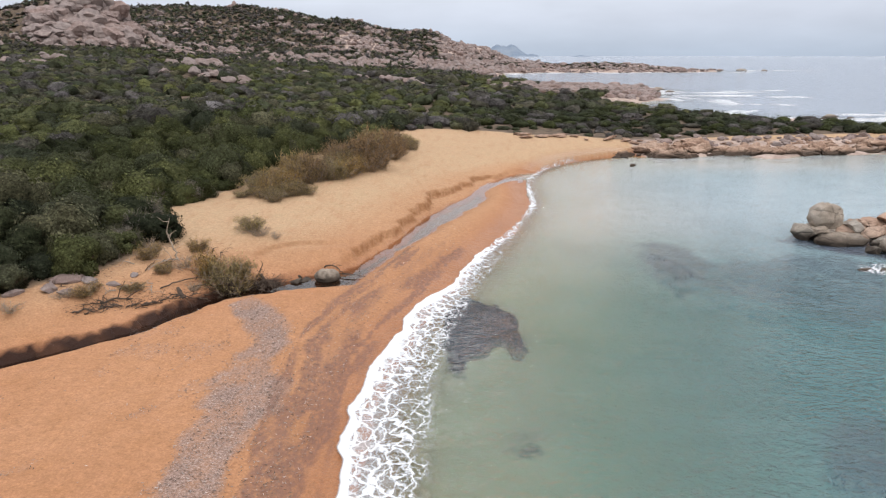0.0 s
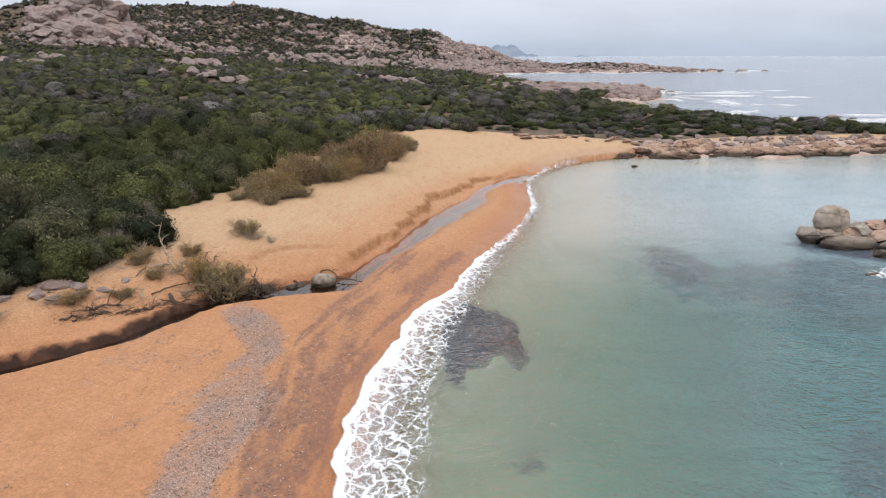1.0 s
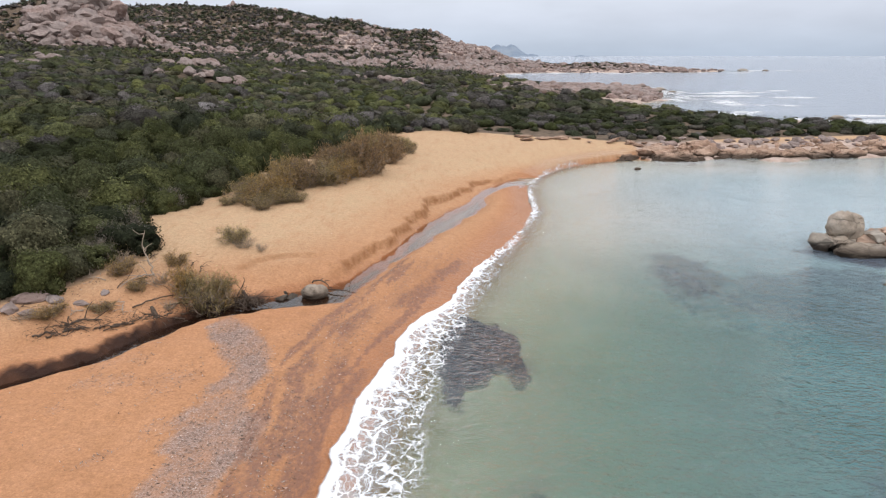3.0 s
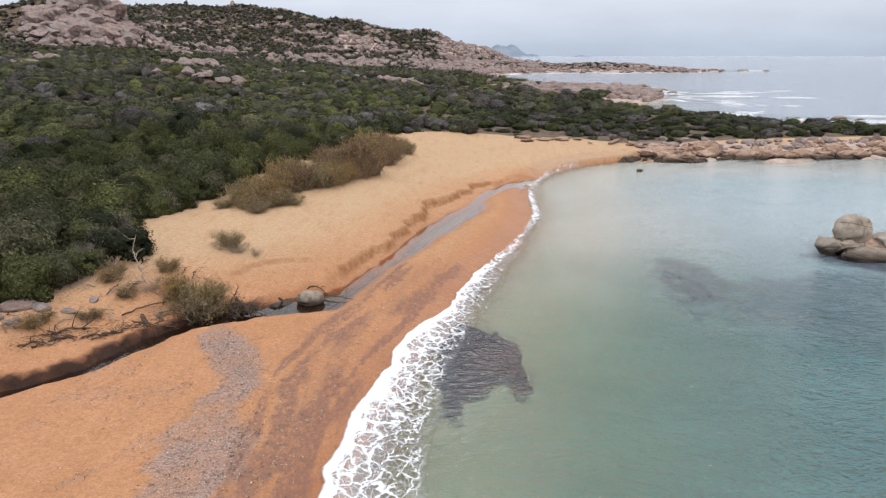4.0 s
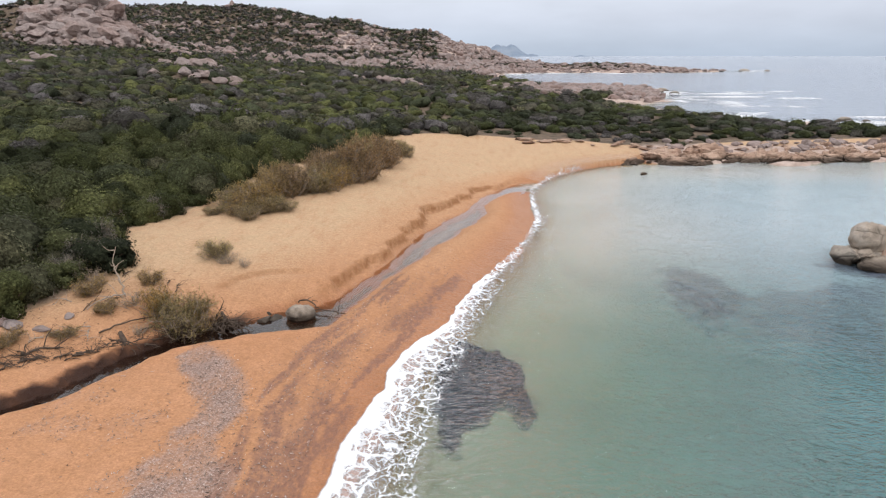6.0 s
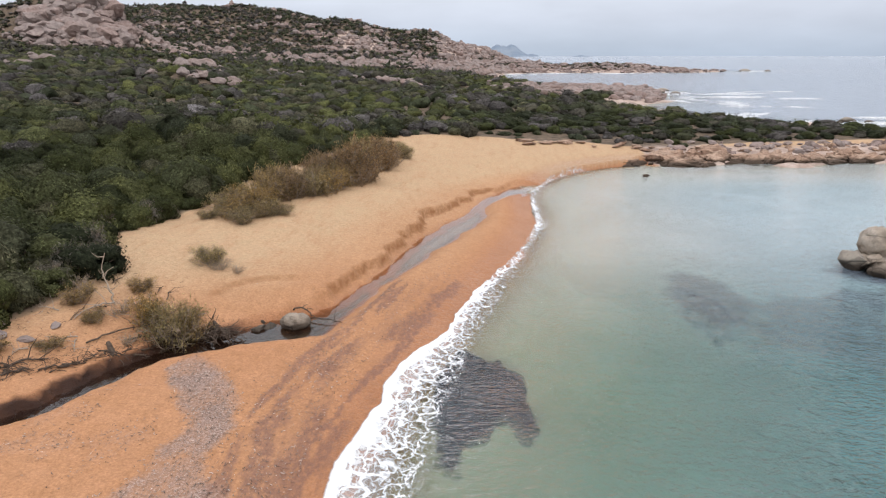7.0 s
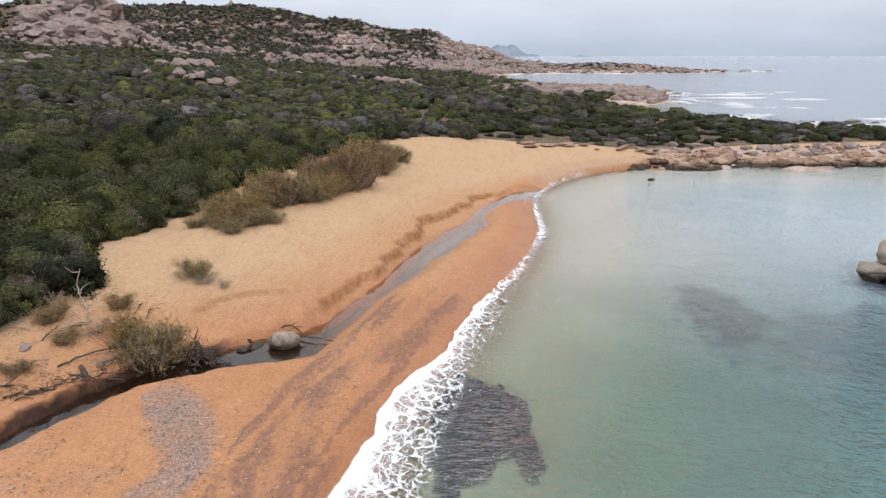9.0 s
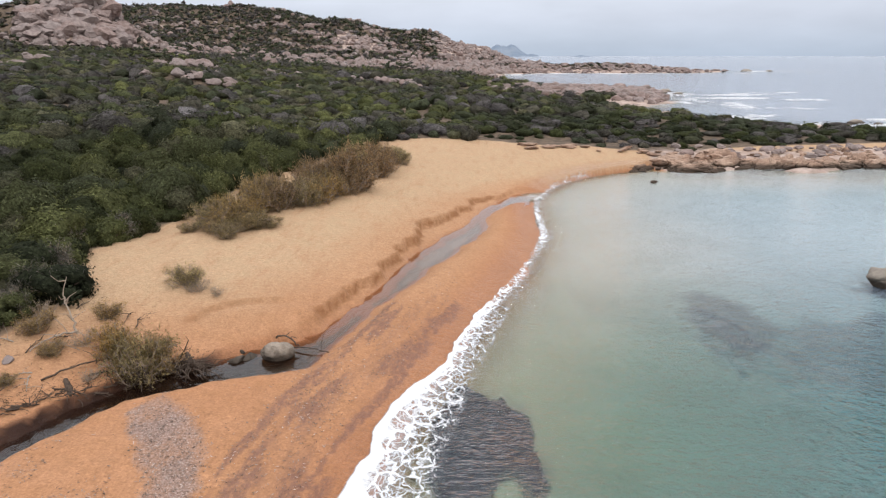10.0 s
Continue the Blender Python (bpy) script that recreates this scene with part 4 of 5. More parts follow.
# boulders of the knoll and others among the scrub
for cx, cy, n, r_, s0 in ((-55, 155, 8, 2.4, 1.55), (-49, 153, 6, 2.4, 1.4), (-47, 205, 6, 4, 1.3), (-19, 190, 12, 5, 1.25), (-10, 190, 9, 4, 1.25), (-92, 128, 7, 5, 1.4), (-79, 195, 6, 8, 1.2),
                          (-88, 240, 11, 5, 2.4), (-35, 160, 4, 3, 1.0), (-120, 190, 8, 9, 1.6), (-140, 230, 8, 8, 1.8)):
    for i in range(n):
        x, y = cx + g.normal() * r_, cy + g.normal() * r_ * 0.5
        s = s0 * g.uniform(0.6, 1.25)
        rock("boulder", x, y, float(height(x, y)[0]) + s * 0.55, s * 1.25, s, s * 0.95, g.uniform(0, 360), g.uniform(-15, 15), "weathered pale granite boulder among scrub", "boulders in the scrub", M_ROCKH, "b", int(g.integers(0, 10)))

# rocky point and the stony hills: far too many to count
heap = Heap()


def strew(n, x, y, keep, smin, smax, shapes, squat=0.85):
    x, y = np.asarray(x), np.asarray(y)
    f = survey(x, y)
    ok = keep(f, x, y)
    for xx, yy, zz in zip(x[ok], y[ok], f["z"][ok]):
        s = smin + (smax - smin) * g.random() ** 2.2
        V, T = shapes[g.integers(0, len(shapes))]
        heap.add(turn(V, g.uniform(0, 6.3), (s * g.uniform(0.9, 1.5), s, s * squat * g.uniform(0.7, 1.2)), (xx, yy, zz + 0.25 * s)), T, g.random())


n = 1700
strew(n, g.normal(44, 15, n), g.normal(208, 17, n), lambda f, x, y: (f["d"] > -1.5) & (f["pt"] > 0.2) & (f["cove"] < 0.4), 0.5, 1.9, LOWROCK)
n = 1500
strew(n, g.uniform(-10, 200, n), g.normal(462, 14, n), lambda f, x, y: (f["d"] > -2), 0.6, 2.2, LOWROCK, 0.7)
n = 20000
strew(n, g.uniform(-420, 60, n), g.uniform(330, 680, n), lambda f, x, y: (f["rock"] + 0.25 * g.random(x.shape) + 0.30 * (g.random(x.shape) < 0.06) > 0.45) & (f["d"] > 0), 0.7, 3.3, TINY + CRAGLET, 1.0)
n = 150
strew(n, g.normal(-207, 16, n), g.normal(390, 16, n), lambda f, x, y: f["rock"] > 0.25, 1.2, 4.0, CRAGLET, 0.9)
n = 260
strew(n, g.normal(-208, 17, n), g.normal(392, 13, n), lambda f, x, y: f["rock"] > 0.30, 3.0, 8.5, CRAGMID, 0.9)
n = 300
strew(n, g.uniform(26, 80, n), g.uniform(82, 100, n), lambda f, x, y: (f["d"] > 1) & (f["d"] < 9), 0.25, 0.9, LOWROCK)
rubble = new("hill_rocks", heap.mesh("hill_rocks", M_ROCKH, False))
tagged(rubble, "pinkish-grey granite boulders strewn over the hills and rocky points", "rocks", kind="stuff")
for x, y, s in ((70, 127, 1.1), (72, 124, 0.7), (67, 124, 0.5), (62, 229, 2.2), (68, 228, 1.6), (64, 219, 1.5), (67, 212, 1.2), (205, 494, 3.0), (222, 497, 1.8)):
    rock("sea_rock", x, y, 0.1, s * 1.6, s, s * 0.8, 20, 8, "dark wet rock in the surf", "rocks in the surf", M_ROCKG, "b", 4)

# ---- scrub ----


def bush_shape(seed, sub, leaves, leaf, lumps=24):
    """A wind-shaped bush of unit radius: a lumpy crown set with leaf sprays."""
    g = np.random.default_rng(seed)
    k = lumps
    C = g.normal(size=(k, 3)) + (0, 0, 0.35)
    C[:, 2] = np.abs(C[:, 2])
    C *= (0.62 * g.uniform(0.8, 1.15, k) / np.linalg.norm(C, axis=1))[:, None] * (1.0, 1.0, 0.95)
    C[:, 2] += 0.12
    R = g.uniform(0.16, 0.30, k) * (24 / k) ** 0.35

    def reach(D):
        b = D @ C.T
        disc = b * b - (C * C).sum(1) + R * R
        t = np.where(disc > 0, b + np.sqrt(np.maximum(disc, 0)), 0)
        i = t.argmax(1)
        t = np.maximum(t.max(1), 0.50)
        n = D * t[:, None] - C[i]
        n = n / (np.linalg.norm(n, axis=1, keepdims=True) + 1e-6) + D * 0.25
        return t, n / np.linalg.norm(n, axis=1, keepdims=True)
    V, T = ICO[sub]
    keep = V[:, 2] > -0.35
    V0 = V
    t, N = reach(V)
    V = V * (t * 0.93)[:, None]
    V = V * (1 + 0.10 * np.array([noise.noise(Vector(v * 5 + Vector((seed, 0, 0)))) for v in V0]))[:, None]
    T = T[keep[T].all(1)]
    used = np.unique(T)
    remap = np.zeros(len(V), int)
    remap[used] = np.arange(len(used))
    V, T, N = V[used], remap[T], N[used]
    D = g.normal(size=(leaves, 3))
    D[:, 2] = np.abs(D[:, 2] + 0.25) - 0.32
    D /= np.linalg.norm(D, axis=1, keepdims=True)
    t, LN = reach(D)
    P = D * (t * g.uniform(0.90, 1.07, leaves))[:, None]
    A = np.cross(D, g.normal(size=(leaves, 3)))
    A /= np.linalg.norm(A, axis=1, keepdims=True)
    B = np.cross(D, A) * 0.9 + D * g.uniform(-0.15, 0.40, leaves)[:, None]
    s = (leaf * g.uniform(0.6, 1.4, leaves))[:, None]
    LN = LN + g.normal(size=LN.shape) * 0.22
    LN /= np.linalg.norm(LN, axis=1, keepdims=True)
    LV = np.stack([P - A * s * 0.55, P + A * s * 0.55, P + B * s * 1.3], 1).reshape(-1, 3)
    LT = np.arange(leaves * 3).reshape(-1, 3) + len(V)
    return np.vstack([V, LV]), np.vstack([T, LT]), np.vstack([N, np.repeat(LN, 3, 0)])


SH_NEAR = [bush_shape(10 + k, 3, 2300, 0.048, 30) for k in range(8)]
SH_M = [bush_shape(20 + k, 3, 1100, 0.065, 22) for k in range(8)]
SH_A = [bush_shape(30 + k, 2, 420, 0.095, 14) for k in range(8)]
SH_B = [bush_shape(50 + k, 2, 110, 0.14, 10) for k in range(8)]
SH_C = [bush_shape(70 + k, 1, 20, 0.30, 6) for k in range(8)]

g = np.random.default_rng(77)


def plots(x0, x1, y0, y1, step, jit=0.45):
    a, b = np.meshgrid(np.arange(x0, x1, step), np.arange(y0, y1, step))
    a, b = a.ravel(), b.ravel()
    return a + g.uniform(-jit, jit, a.shape) * step, b + g.uniform(-jit, jit, b.shape) * step


near_list = []
stuff = Heap()


def plant(x, y, shapes, r0, r1, near=False):
    f = survey(x, y)
    clear = np.ones(x.shape, bool)
    for cx, cy, cr_ in ((-55, 153, 3), (-49, 151, 3), (-19, 187, 5), (-10, 187, 4), (-88, 237, 6)):
        clear &= np.hypot((x - cx) / 1.4, y - cy) > cr_
    open_rock = f["rock"] + 0.25 * (fbm(x / 9, y / 9, 171) - 0.5)
    ok = clear & f["veg"] & (f["d"] > 4.0) & (open_rock < 0.55) & (f["cove"] < 0.3)
    ok &= ~((f["rocky"] > 0.5) & (f["d"] < 6) & (y < 120))
    ok &= ~((f["vd"] < 5) & (x > 3) & (y < 110) & (g.random(x.shape) < 0.55))
    tall = 0.75 + 0.5 * fbm(x / 12, y / 12, 181)
    hue = fbm(x / 16, y / 16, 191)
    for xx, yy, zz, vd, tl, hu in zip(x[ok], y[ok], f["z"][ok], f["vd"][ok], tall[ok], hue[ok]):
        rim = 1.0 if vd > 1.2 else 0.8
        r = g.uniform(r0, r1) * rim
        h = r * g.uniform(0.68, 1.15) * tl * (1.15 if (vd < 14 and yy < 84 and xx < 0) else 0.85) * (0.45 if (xx > -10 and yy > 400) else 1)
        tone = (0.62 * hu + 0.55 * g.random() ** 1.3) % 1.0
        # Some bushes grey; beyond 330 m all, with haze put into the tone.
        if yy > 330 or g.random() < 0.20:
            tone = 0.44 + 0.08 * g.random() if g.random() < 0.5 else 0.68 + 0.24 * g.random()
        if xx > 3 and 80 < yy < 112 and vd < 30:
            h *= 0.72
            r *= 0.92
            tone = (0.0, 0.06, 0.44, 0.48, 0.12, 0.70, 0.84)[int(g.integers(0, 7))] + 0.05 * g.random()
        if near and xx > -40 and yy < 72:
            near_list.append((xx, yy, zz, r, h, tone, vd))
        else:
            V, T, N = shapes[g.integers(0, len(shapes))]
            az = g.uniform(0, 6.3)
            stuff.add(turn(V, az, (r, r * g.uniform(0.8, 1.2), h), (xx, yy, zz - 0.1)), T, tone, turn(N, az))


plant(*plots(-75, 4, 6, 92, 2.2), SH_A, 1.2, 2.6, True)
rimline = flowing(VEG[6:31], 3)
rimline = rimline[np.concatenate([[True], np.diff(np.floor(np.cumsum(np.hypot(*np.diff(rimline, axis=0).T)) / 1.5), prepend=0) > 0])]
plant(rimline[:, 0] - 0.9 + g.normal(size=len(rimline)) * 0.3, rimline[:, 1] + 0.2 + g.normal(size=len(rimline)) * 0.3, SH_A, 1.2, 1.9, True)
plant(*plots(4, 84, 80, 112, 2.2), SH_A, 0.9, 1.9)
plant(*plots(-120, -75, 40, 110, 2.9), SH_B, 1.5, 2.7)
plant(*plots(-75, 60, 92, 150, 2.6), SH_B, 1.3, 2.4)
plant(*plots(-190, 60, 150, 262, 3.5), SH_B, 1.7, 3.0)
plant(*plots(-190, -75, 110, 150, 3.0), SH_B, 1.6, 2.5)
plant(*plots(-330, 50, 262, 400, 4.2), SH_C, 2.0, 3.2)
plant(*plots(-480, 160, 400, 700, 4.1), SH_C, 2.0, 3.6)
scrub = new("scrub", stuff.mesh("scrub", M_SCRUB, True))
tagged(scrub, "dense dark green and grey-brown maquis scrub covering the plain and hills", "scrub", kind="stuff")

# the bushes nearest to the sand, each with its stems
near_list.sort(key=lambda b: b[6])
stem = Heap()
for k in range(9):
    a = 6.283 * k / 9 + 0.3
    L = np.linspace(0, 1, 5)[:, None]
    P = np.array([[0.06 * math.cos(a), 0.06 * math.sin(a), -0.25]]) + L * np.array([[0.5 * math.cos(a), 0.5 * math.sin(a), 0.62]]) + np.sin(L * 3) * np.array([[0.0, 0.0, 0.10]])
    stem.add(*tube(P, 0.035, 0.012, 5))
me_stem = stem.mesh("trunk", M_BARK, True)
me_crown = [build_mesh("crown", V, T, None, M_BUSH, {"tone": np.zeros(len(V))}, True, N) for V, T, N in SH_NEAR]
rest = Heap()
for i, (x, y, z, r, h, tone, vd) in enumerate(near_list):
    if i < 300:
        b = new("bush")
        b.empty_display_size = 0.2
        b.matrix_world = pose(x, y, z - 0.1, 0, 0, g.uniform(0, 360)) @ Matrix.Diagonal((r, r * g.uniform(0.85, 1.15), h, 1))
        part("crown", me_crown[i % 8], b)
        part("trunk", me_stem, b)
        tagged(b, "rounded evergreen maquis bush at the edge of the sand", "bush", "bushes along the beach")
    else:
        V, T, N = SH_M[i % 8]
        az = g.uniform(0, 6.3)
        rest.add(turn(V, az, (r, r, h), (x, y, z - 0.1)), T, tone, turn(N, az))
if rest.n:
    ob = new("scrub", rest.mesh("scrub_near", M_SCRUB, True))
    tagged(ob, "dense dark green maquis scrub behind the beach", "scrub", kind="stuff")

# ---- tamarisks and twiggy shrubs on the sand ----


def shrub_parts(seed, stems, twigs, leaves, leaf, up=0.9):
    """Limbs, twigs and sparse leaf tufts of a shrub of unit radius."""
    g = np.random.default_rng(seed)
    wood, tuft = Heap(), Heap()
    ends = []
    for k in range(stems):
        a = g.uniform(0, 6.283)
        lean = g.uniform(0.15, 1.0)
        tip = np.array([math.cos(a) * lean, math.sin(a) * lean, up * (1.15 - 0.55 * lean) * g.uniform(0.75, 1.1)])
        t = np.linspace(0, 1, 6)[:, None]
        bend = g.normal(size=3) * 0.12
        P = tip * t + np.sin(t * math.pi) * bend + np.array([[0.05 * math.cos(a), 0.05 * math.sin(a), -0.06]])
        wood.add(*tube(P, 0.020, 0.005, 5))
        for _ in range(twigs):
            u = g.uniform(0.3, 1.0)
            p = P[int(u * 5)]
            d = g.normal(size=3) * 0.6 + np.array([0.35 * math.cos(a), 0.35 * math.sin(a), 0.75])
            d *= g.uniform(0.12, 0.34) / np.linalg.norm(d)
            q = p + d * 0.5 + g.normal(size=3) * 0.03
            wood.add(*tube(np.array([p, q, p + d]), 0.0055, 0.002, 3))
            ends += [q, p + d, p + d * 0.75]
    E = np.array(ends)[g.integers(0, len(ends), leaves)] + g.normal(size=(leaves, 3)) * 0.06
    A = g.normal(size=(leaves, 3))
    A /= np.linalg.norm(A, axis=1, keepdims=True)
    B = g.normal(size=(leaves, 3)) * 0.7 + (0, 0, 0.35)
    s = (leaf * g.uniform(0.5, 1.4, leaves))[:, None]
    LV = np.stack([E - A * s * 0.3, E + A * s * 0.3, E + B * s * 1.6], 1).reshape(-1, 3)
    LN = E - (0, 0, 0.15)
    LN = LN / np.linalg.norm(LN, axis=1, keepdims=True) + g.normal(size=LN.shape) * 0.3 + (0, 0, 0.3)
    LN /= np.linalg.norm(LN, axis=1, keepdims=True)
    tuft.add(LV, np.arange(leaves * 3).reshape(-1, 3), 0.0, np.repeat(LN, 3, 0))
    return wood, tuft


kinds = []
for k in range(4):
    w, l = shrub_parts(500 + k, 30, 14, 4200, 0.045)
    kinds.append((w.mesh("limbs", M_TWIG, True), [l.mesh("foliage", m, True) for m in M_TAM + [M_GREY]]))
w, l = shrub_parts(520, 22, 12, 260, 0.04, 0.7)
BARE = (w.mesh("limbs", M_TWIG, True), [l.mesh("foliage", M_TAM[2])])


def shrub(x, y, r, h, az, shape, tint, label, group, category="shrub"):
    s = new("shrub")
    s.empty_display_size = 0.2
    s.matrix_world = pose(x, y, float(height(x, y)[0]), 0, 0, az) @ Matrix.Diagonal((r, r, h, 1))
    part("branchwork", shape[0], s, "bare grey-brown twigs")
    part("foliage", shape[1][tint], s)
    return tagged(s, label, category, group)


g = np.random.default_rng(99)
TAMARISKS = []
for cx, cy, spread, n_, r0, h0, tints in ((-12.6, 47.4, 1.6, 6, 1.45, 2.0, (0, 2, 0)), (-10.9, 46.6, 0.9, 3, 1.05, 1.1, (2, 0, 2)), (-11.4, 51.2, 1.5, 6, 1.65, 3.0, (0, 0, 1)), (-8.9, 53.2, 1.4, 6, 1.5, 2.5, (2, 0, 1)),
                                          (-7.3, 58.4, 1.4, 6, 1.85, 3.7, (1, 2, 1)), (-9.4, 56.8, 1.2, 3, 1.7, 3.3, (1, 0, 1)), (-6.6, 65.8, 1.6, 6, 2.1, 3.8, (1, 2, 1)), (-4.9, 70.6, 1.0, 3, 1.3, 1.8, (2, 1, 2)), (-12.2, 45.0, 1.1, 4, 1.15, 1.25, (2, 0, 2)), (-14.2, 45.6, 0.8, 2, 0.8, 0.7, (2, 2, 2))):
    for k in range(n_):
        a_ = 2.4 * k + cx
        q_ = spread * math.sqrt((k + 0.3) / n_)
        fall_ = 1.0 - 0.45 * q_ / spread
        TAMARISKS.append((cx + q_ * math.cos(a_), cy + 1.3 * q_ * math.sin(a_), r0 * (0.75 + 0.35 * fall_) * g.uniform(0.85, 1.15), h0 * fall_ * g.uniform(0.85, 1.15), tints[k % 3]))
for x, y, r, h, k in TAMARISKS:
    tint = ("ochre", "rust-brown", "olive-brown")[k]
    shrub(x, y, r, h, g.uniform(0, 360), kinds[int(g.integers(0, 4))], k, tint + " half-bare tamarisk shrub on dry sand", "tamarisks on the sand", "shrub")
for x, y, r, h in ((-16.4, 34.6, 1.2, 1.5), (-15.9, 35.6, 1.0, 1.3), (-17.9, 31.6, 1.1, 1.2), (-16.6, 33.0, 1.0, 1.1), (-18.6, 40.2, 1.3, 1.6), (-17.4, 43.6, 1.2, 1.4), (-16.9, 36.8, 1.1, 1.6)):
    shrub(x, y, r, h, g.uniform(0, 360), kinds[int(g.integers(0, 4))], 3, "dead grey twiggy bush at the edge of the scrub", "dead bushes")
shrub(-10.7, 30.8, 1.55, 1.75, 30, kinds[0], 2, "bushy olive-brown tamarisk above the stream bank", "shrubs by the stream")
shrub(-11.8, 31.4, 1.2, 1.3, 130, kinds[1], 0, "bushy olive-brown tamarisk above the stream bank", "shrubs by the stream")
shrub(-10.2, 31.2, 0.9, 1.5, 220, kinds[2], 0, "yellowish tamarisk above the stream bank", "shrubs by the stream")
shrub(-11.2, 36.9, 1.0, 1.05, 10, kinds[3], 2, "low half-bare shrub on open sand", "shrubs on open sand")
shrub(-10.5, 36.5, 0.8, 0.8, 80, BARE, 0, "low bare shrub on open sand", "shrubs on open sand")
shrub(-9.7, 36.3, 0.55, 0.55, 160, BARE, 0, "small dark bare shrub on open sand", "shrubs on open sand")
for x, y, r, h in ((-15.6, 27.2, 0.9, 0.55), (-16.4, 26.8, 0.7, 0.4), (-14.2, 28.6, 0.7, 0.45), (-12.9, 31.6, 0.8, 0.7), (-13.6, 30.6, 0.7, 0.6), (-13.0, 33.4, 0.7, 0.8), (-12.0, 29.8, 0.6, 0.6), (-17.6, 25.2, 0.8, 0.5), (-14.9, 31.8, 0.9, 0.8), (-15.4, 33.0, 0.8, 0.9)):
    shrub(x, y, r, h, g.uniform(0, 360), BARE if g.random() < 0.5 else kinds[3], 0 if g.random() < 0.5 else 0, "low scrubby half-dead shrub on sand", "low shrubs by the stream")

# ---- branches, roots, driftwood ----


def branch(name, P, r0, r1, mat, label, group, twigs=0, seed=0, category="branch"):
    g = np.random.default_rng(seed)
    hp = Heap()
    P = np.array(P, float)
    P = flowing(P, 4)
    P = P + g.normal(size=P.shape) * r0 * 0.5
    hp.add(*tube(P, r0, r1, 6))
    ob = new(name, hp.mesh(name, mat, True))
    for _ in range(twigs):
        hp = Heap()
        i = g.integers(2, len(P) - 1)
        d = g.normal(size=3) * (1, 1, 0.6) + (P[i] - P[0]) * 0.4 + (0, 0, 0.25)
        d *= g.uniform(0.3, 0.8) / np.linalg.norm(d)
        m_ = P[i] + d * 0.5 + g.normal(size=3) * 0.06
        hp.add(*tube(np.array([P[i], m_, P[i] + d]), r0 * 0.5, r1 * 0.5, 4))
        part("twig", hp.mesh("twig", mat, True), ob)
    return tagged(ob, label, category, group)


def rest_on(x, y, lift=0.05):
    return (x, y, float(height(x, y)[0]) + lift)


branch("driftwood", [rest_on(-6.2, 33.5, 0.25), (-5.4, 33.3, 0.36), (-4.6, 33.1, 0.30), (-4.1, 32.9, 0.28)], 0.035, 0.015, M_BARK, "thin dark branch lying over the stream", "driftwood", 2, 1)
branch("driftwood", [(-6.6, 33.9, 0.5), (-6.1, 33.5, 0.75), (-5.7, 33.3, 0.55), (-5.5, 33.2, 0.4)], 0.04, 0.02, M_BARK, "crooked branch leaning on the boulder", "driftwood", 2, 2)
def G(x, y, lift=0.0):
    return (x, y, float(height(x, y)[0]) + lift)


# dead bleached snag with a white limb at its foot
b0 = G(-13.55, 32.15, -0.05)
branch("dead_snag", [b0, (-13.75, 32.3, b0[2] + 0.55), (-14.0, 32.5, b0[2] + 0.9), (-14.15, 32.7, b0[2] + 1.35), (-14.1, 32.9, b0[2] + 2.0)], 0.048, 0.014, M_TWIG, "dead twisted snag standing in the sand", "driftwood", 8, 3)
branch("driftwood", [G(-13.5, 32.1, 0.08), G(-13.9, 31.6, 0.16), G(-14.3, 30.9, 0.10), G(-14.35, 30.5, 0.05)], 0.036, 0.018, M_DRIFT, "bleached white limb lying on sand", "driftwood", 3, 4)


def rooted_stump(x, y, z, reach_, n, seed, label, thick=0.13):
    """A dark stump whose roots fan out over the bank down to the water."""
    g = np.random.default_rng(seed)
    hp = Heap()
    hp.add(*tube(np.array([(x, y, z - 0.35), (x + 0.02, y + 0.03, z + 0.05), (x - 0.08, y + 0.12, z + 0.2), (x - 0.18, y + 0.22, z + 0.32)]), thick * 1.7, thick * 0.8, 8))
    st = new("tree_stump", hp.mesh("tree_stump", M_BARK, True))
    for k in range(n):
        a = -2.9 + 2.9 * (k + 0.5) / n + g.normal() * 0.25
        L = reach_ * g.uniform(0.6, 1.2)
        e = np.array([x + math.cos(a) * L, y + math.sin(a) * L * 0.8, 0])
        e[2] = max(float(height(e[0], e[1])[0]), STREAM_Z) + 0.02
        P = np.array([(x, y, z + 0.1), (x + math.cos(a) * L * 0.35, y + math.sin(a) * L * 0.28, z + 0.02 + g.normal() * 0.06), (x + math.cos(a) * L * 0.7, y + math.sin(a) * L * 0.56, (z + e[2]) / 2 + 0.05), e])
        P = flowing(P, 4) + g.normal(size=(13, 3)) * 0.025
        hp = Heap()
        hp.add(*tube(P, thick * g.uniform(0.3, 0.55), 0.014, 6))
        part("root", hp.mesh("root", M_BARK, True), st)
    return tagged(st, label, "stump", "stumps on the stream bank")


rooted_stump(-10.65, 30.55, 0.75, 0.8, 10, 801, "dark tamarisk stump with roots over the bank")
rooted_stump(-12.35, 29.15, 0.62, 0.75, 8, 802, "dark root clump hanging over the stream", 0.09)
rooted_stump(-9.2, 31.55, 0.50, 1.1, 12, 803, "tangled dark dead roots reaching into the pool", 0.09)
for i, (x0, y0, x1, y1, zt) in enumerate(((-9.5, 31.6, -7.9, 30.9, 0.35), (-9.5, 31.4, -8.2, 30.6, 0.30), (-9.6, 31.7, -8.0, 31.5, 0.42), (-9.8, 31.4, -8.7, 30.5, 0.28), (-9.4, 31.6, -8.3, 31.2, 0.7), (-10.3, 31.4, -9.2, 31.6, 1.2))):
    branch("dead_branch", [G(x0, y0, 0.1), ((x0 + x1) / 2, (y0 + y1) / 2, 0.5), (x1, y1, zt)], 0.05, 0.010, M_BARK, "dark dead branch hanging into the stream", "branches on the stream bank", 9, 20 + i)
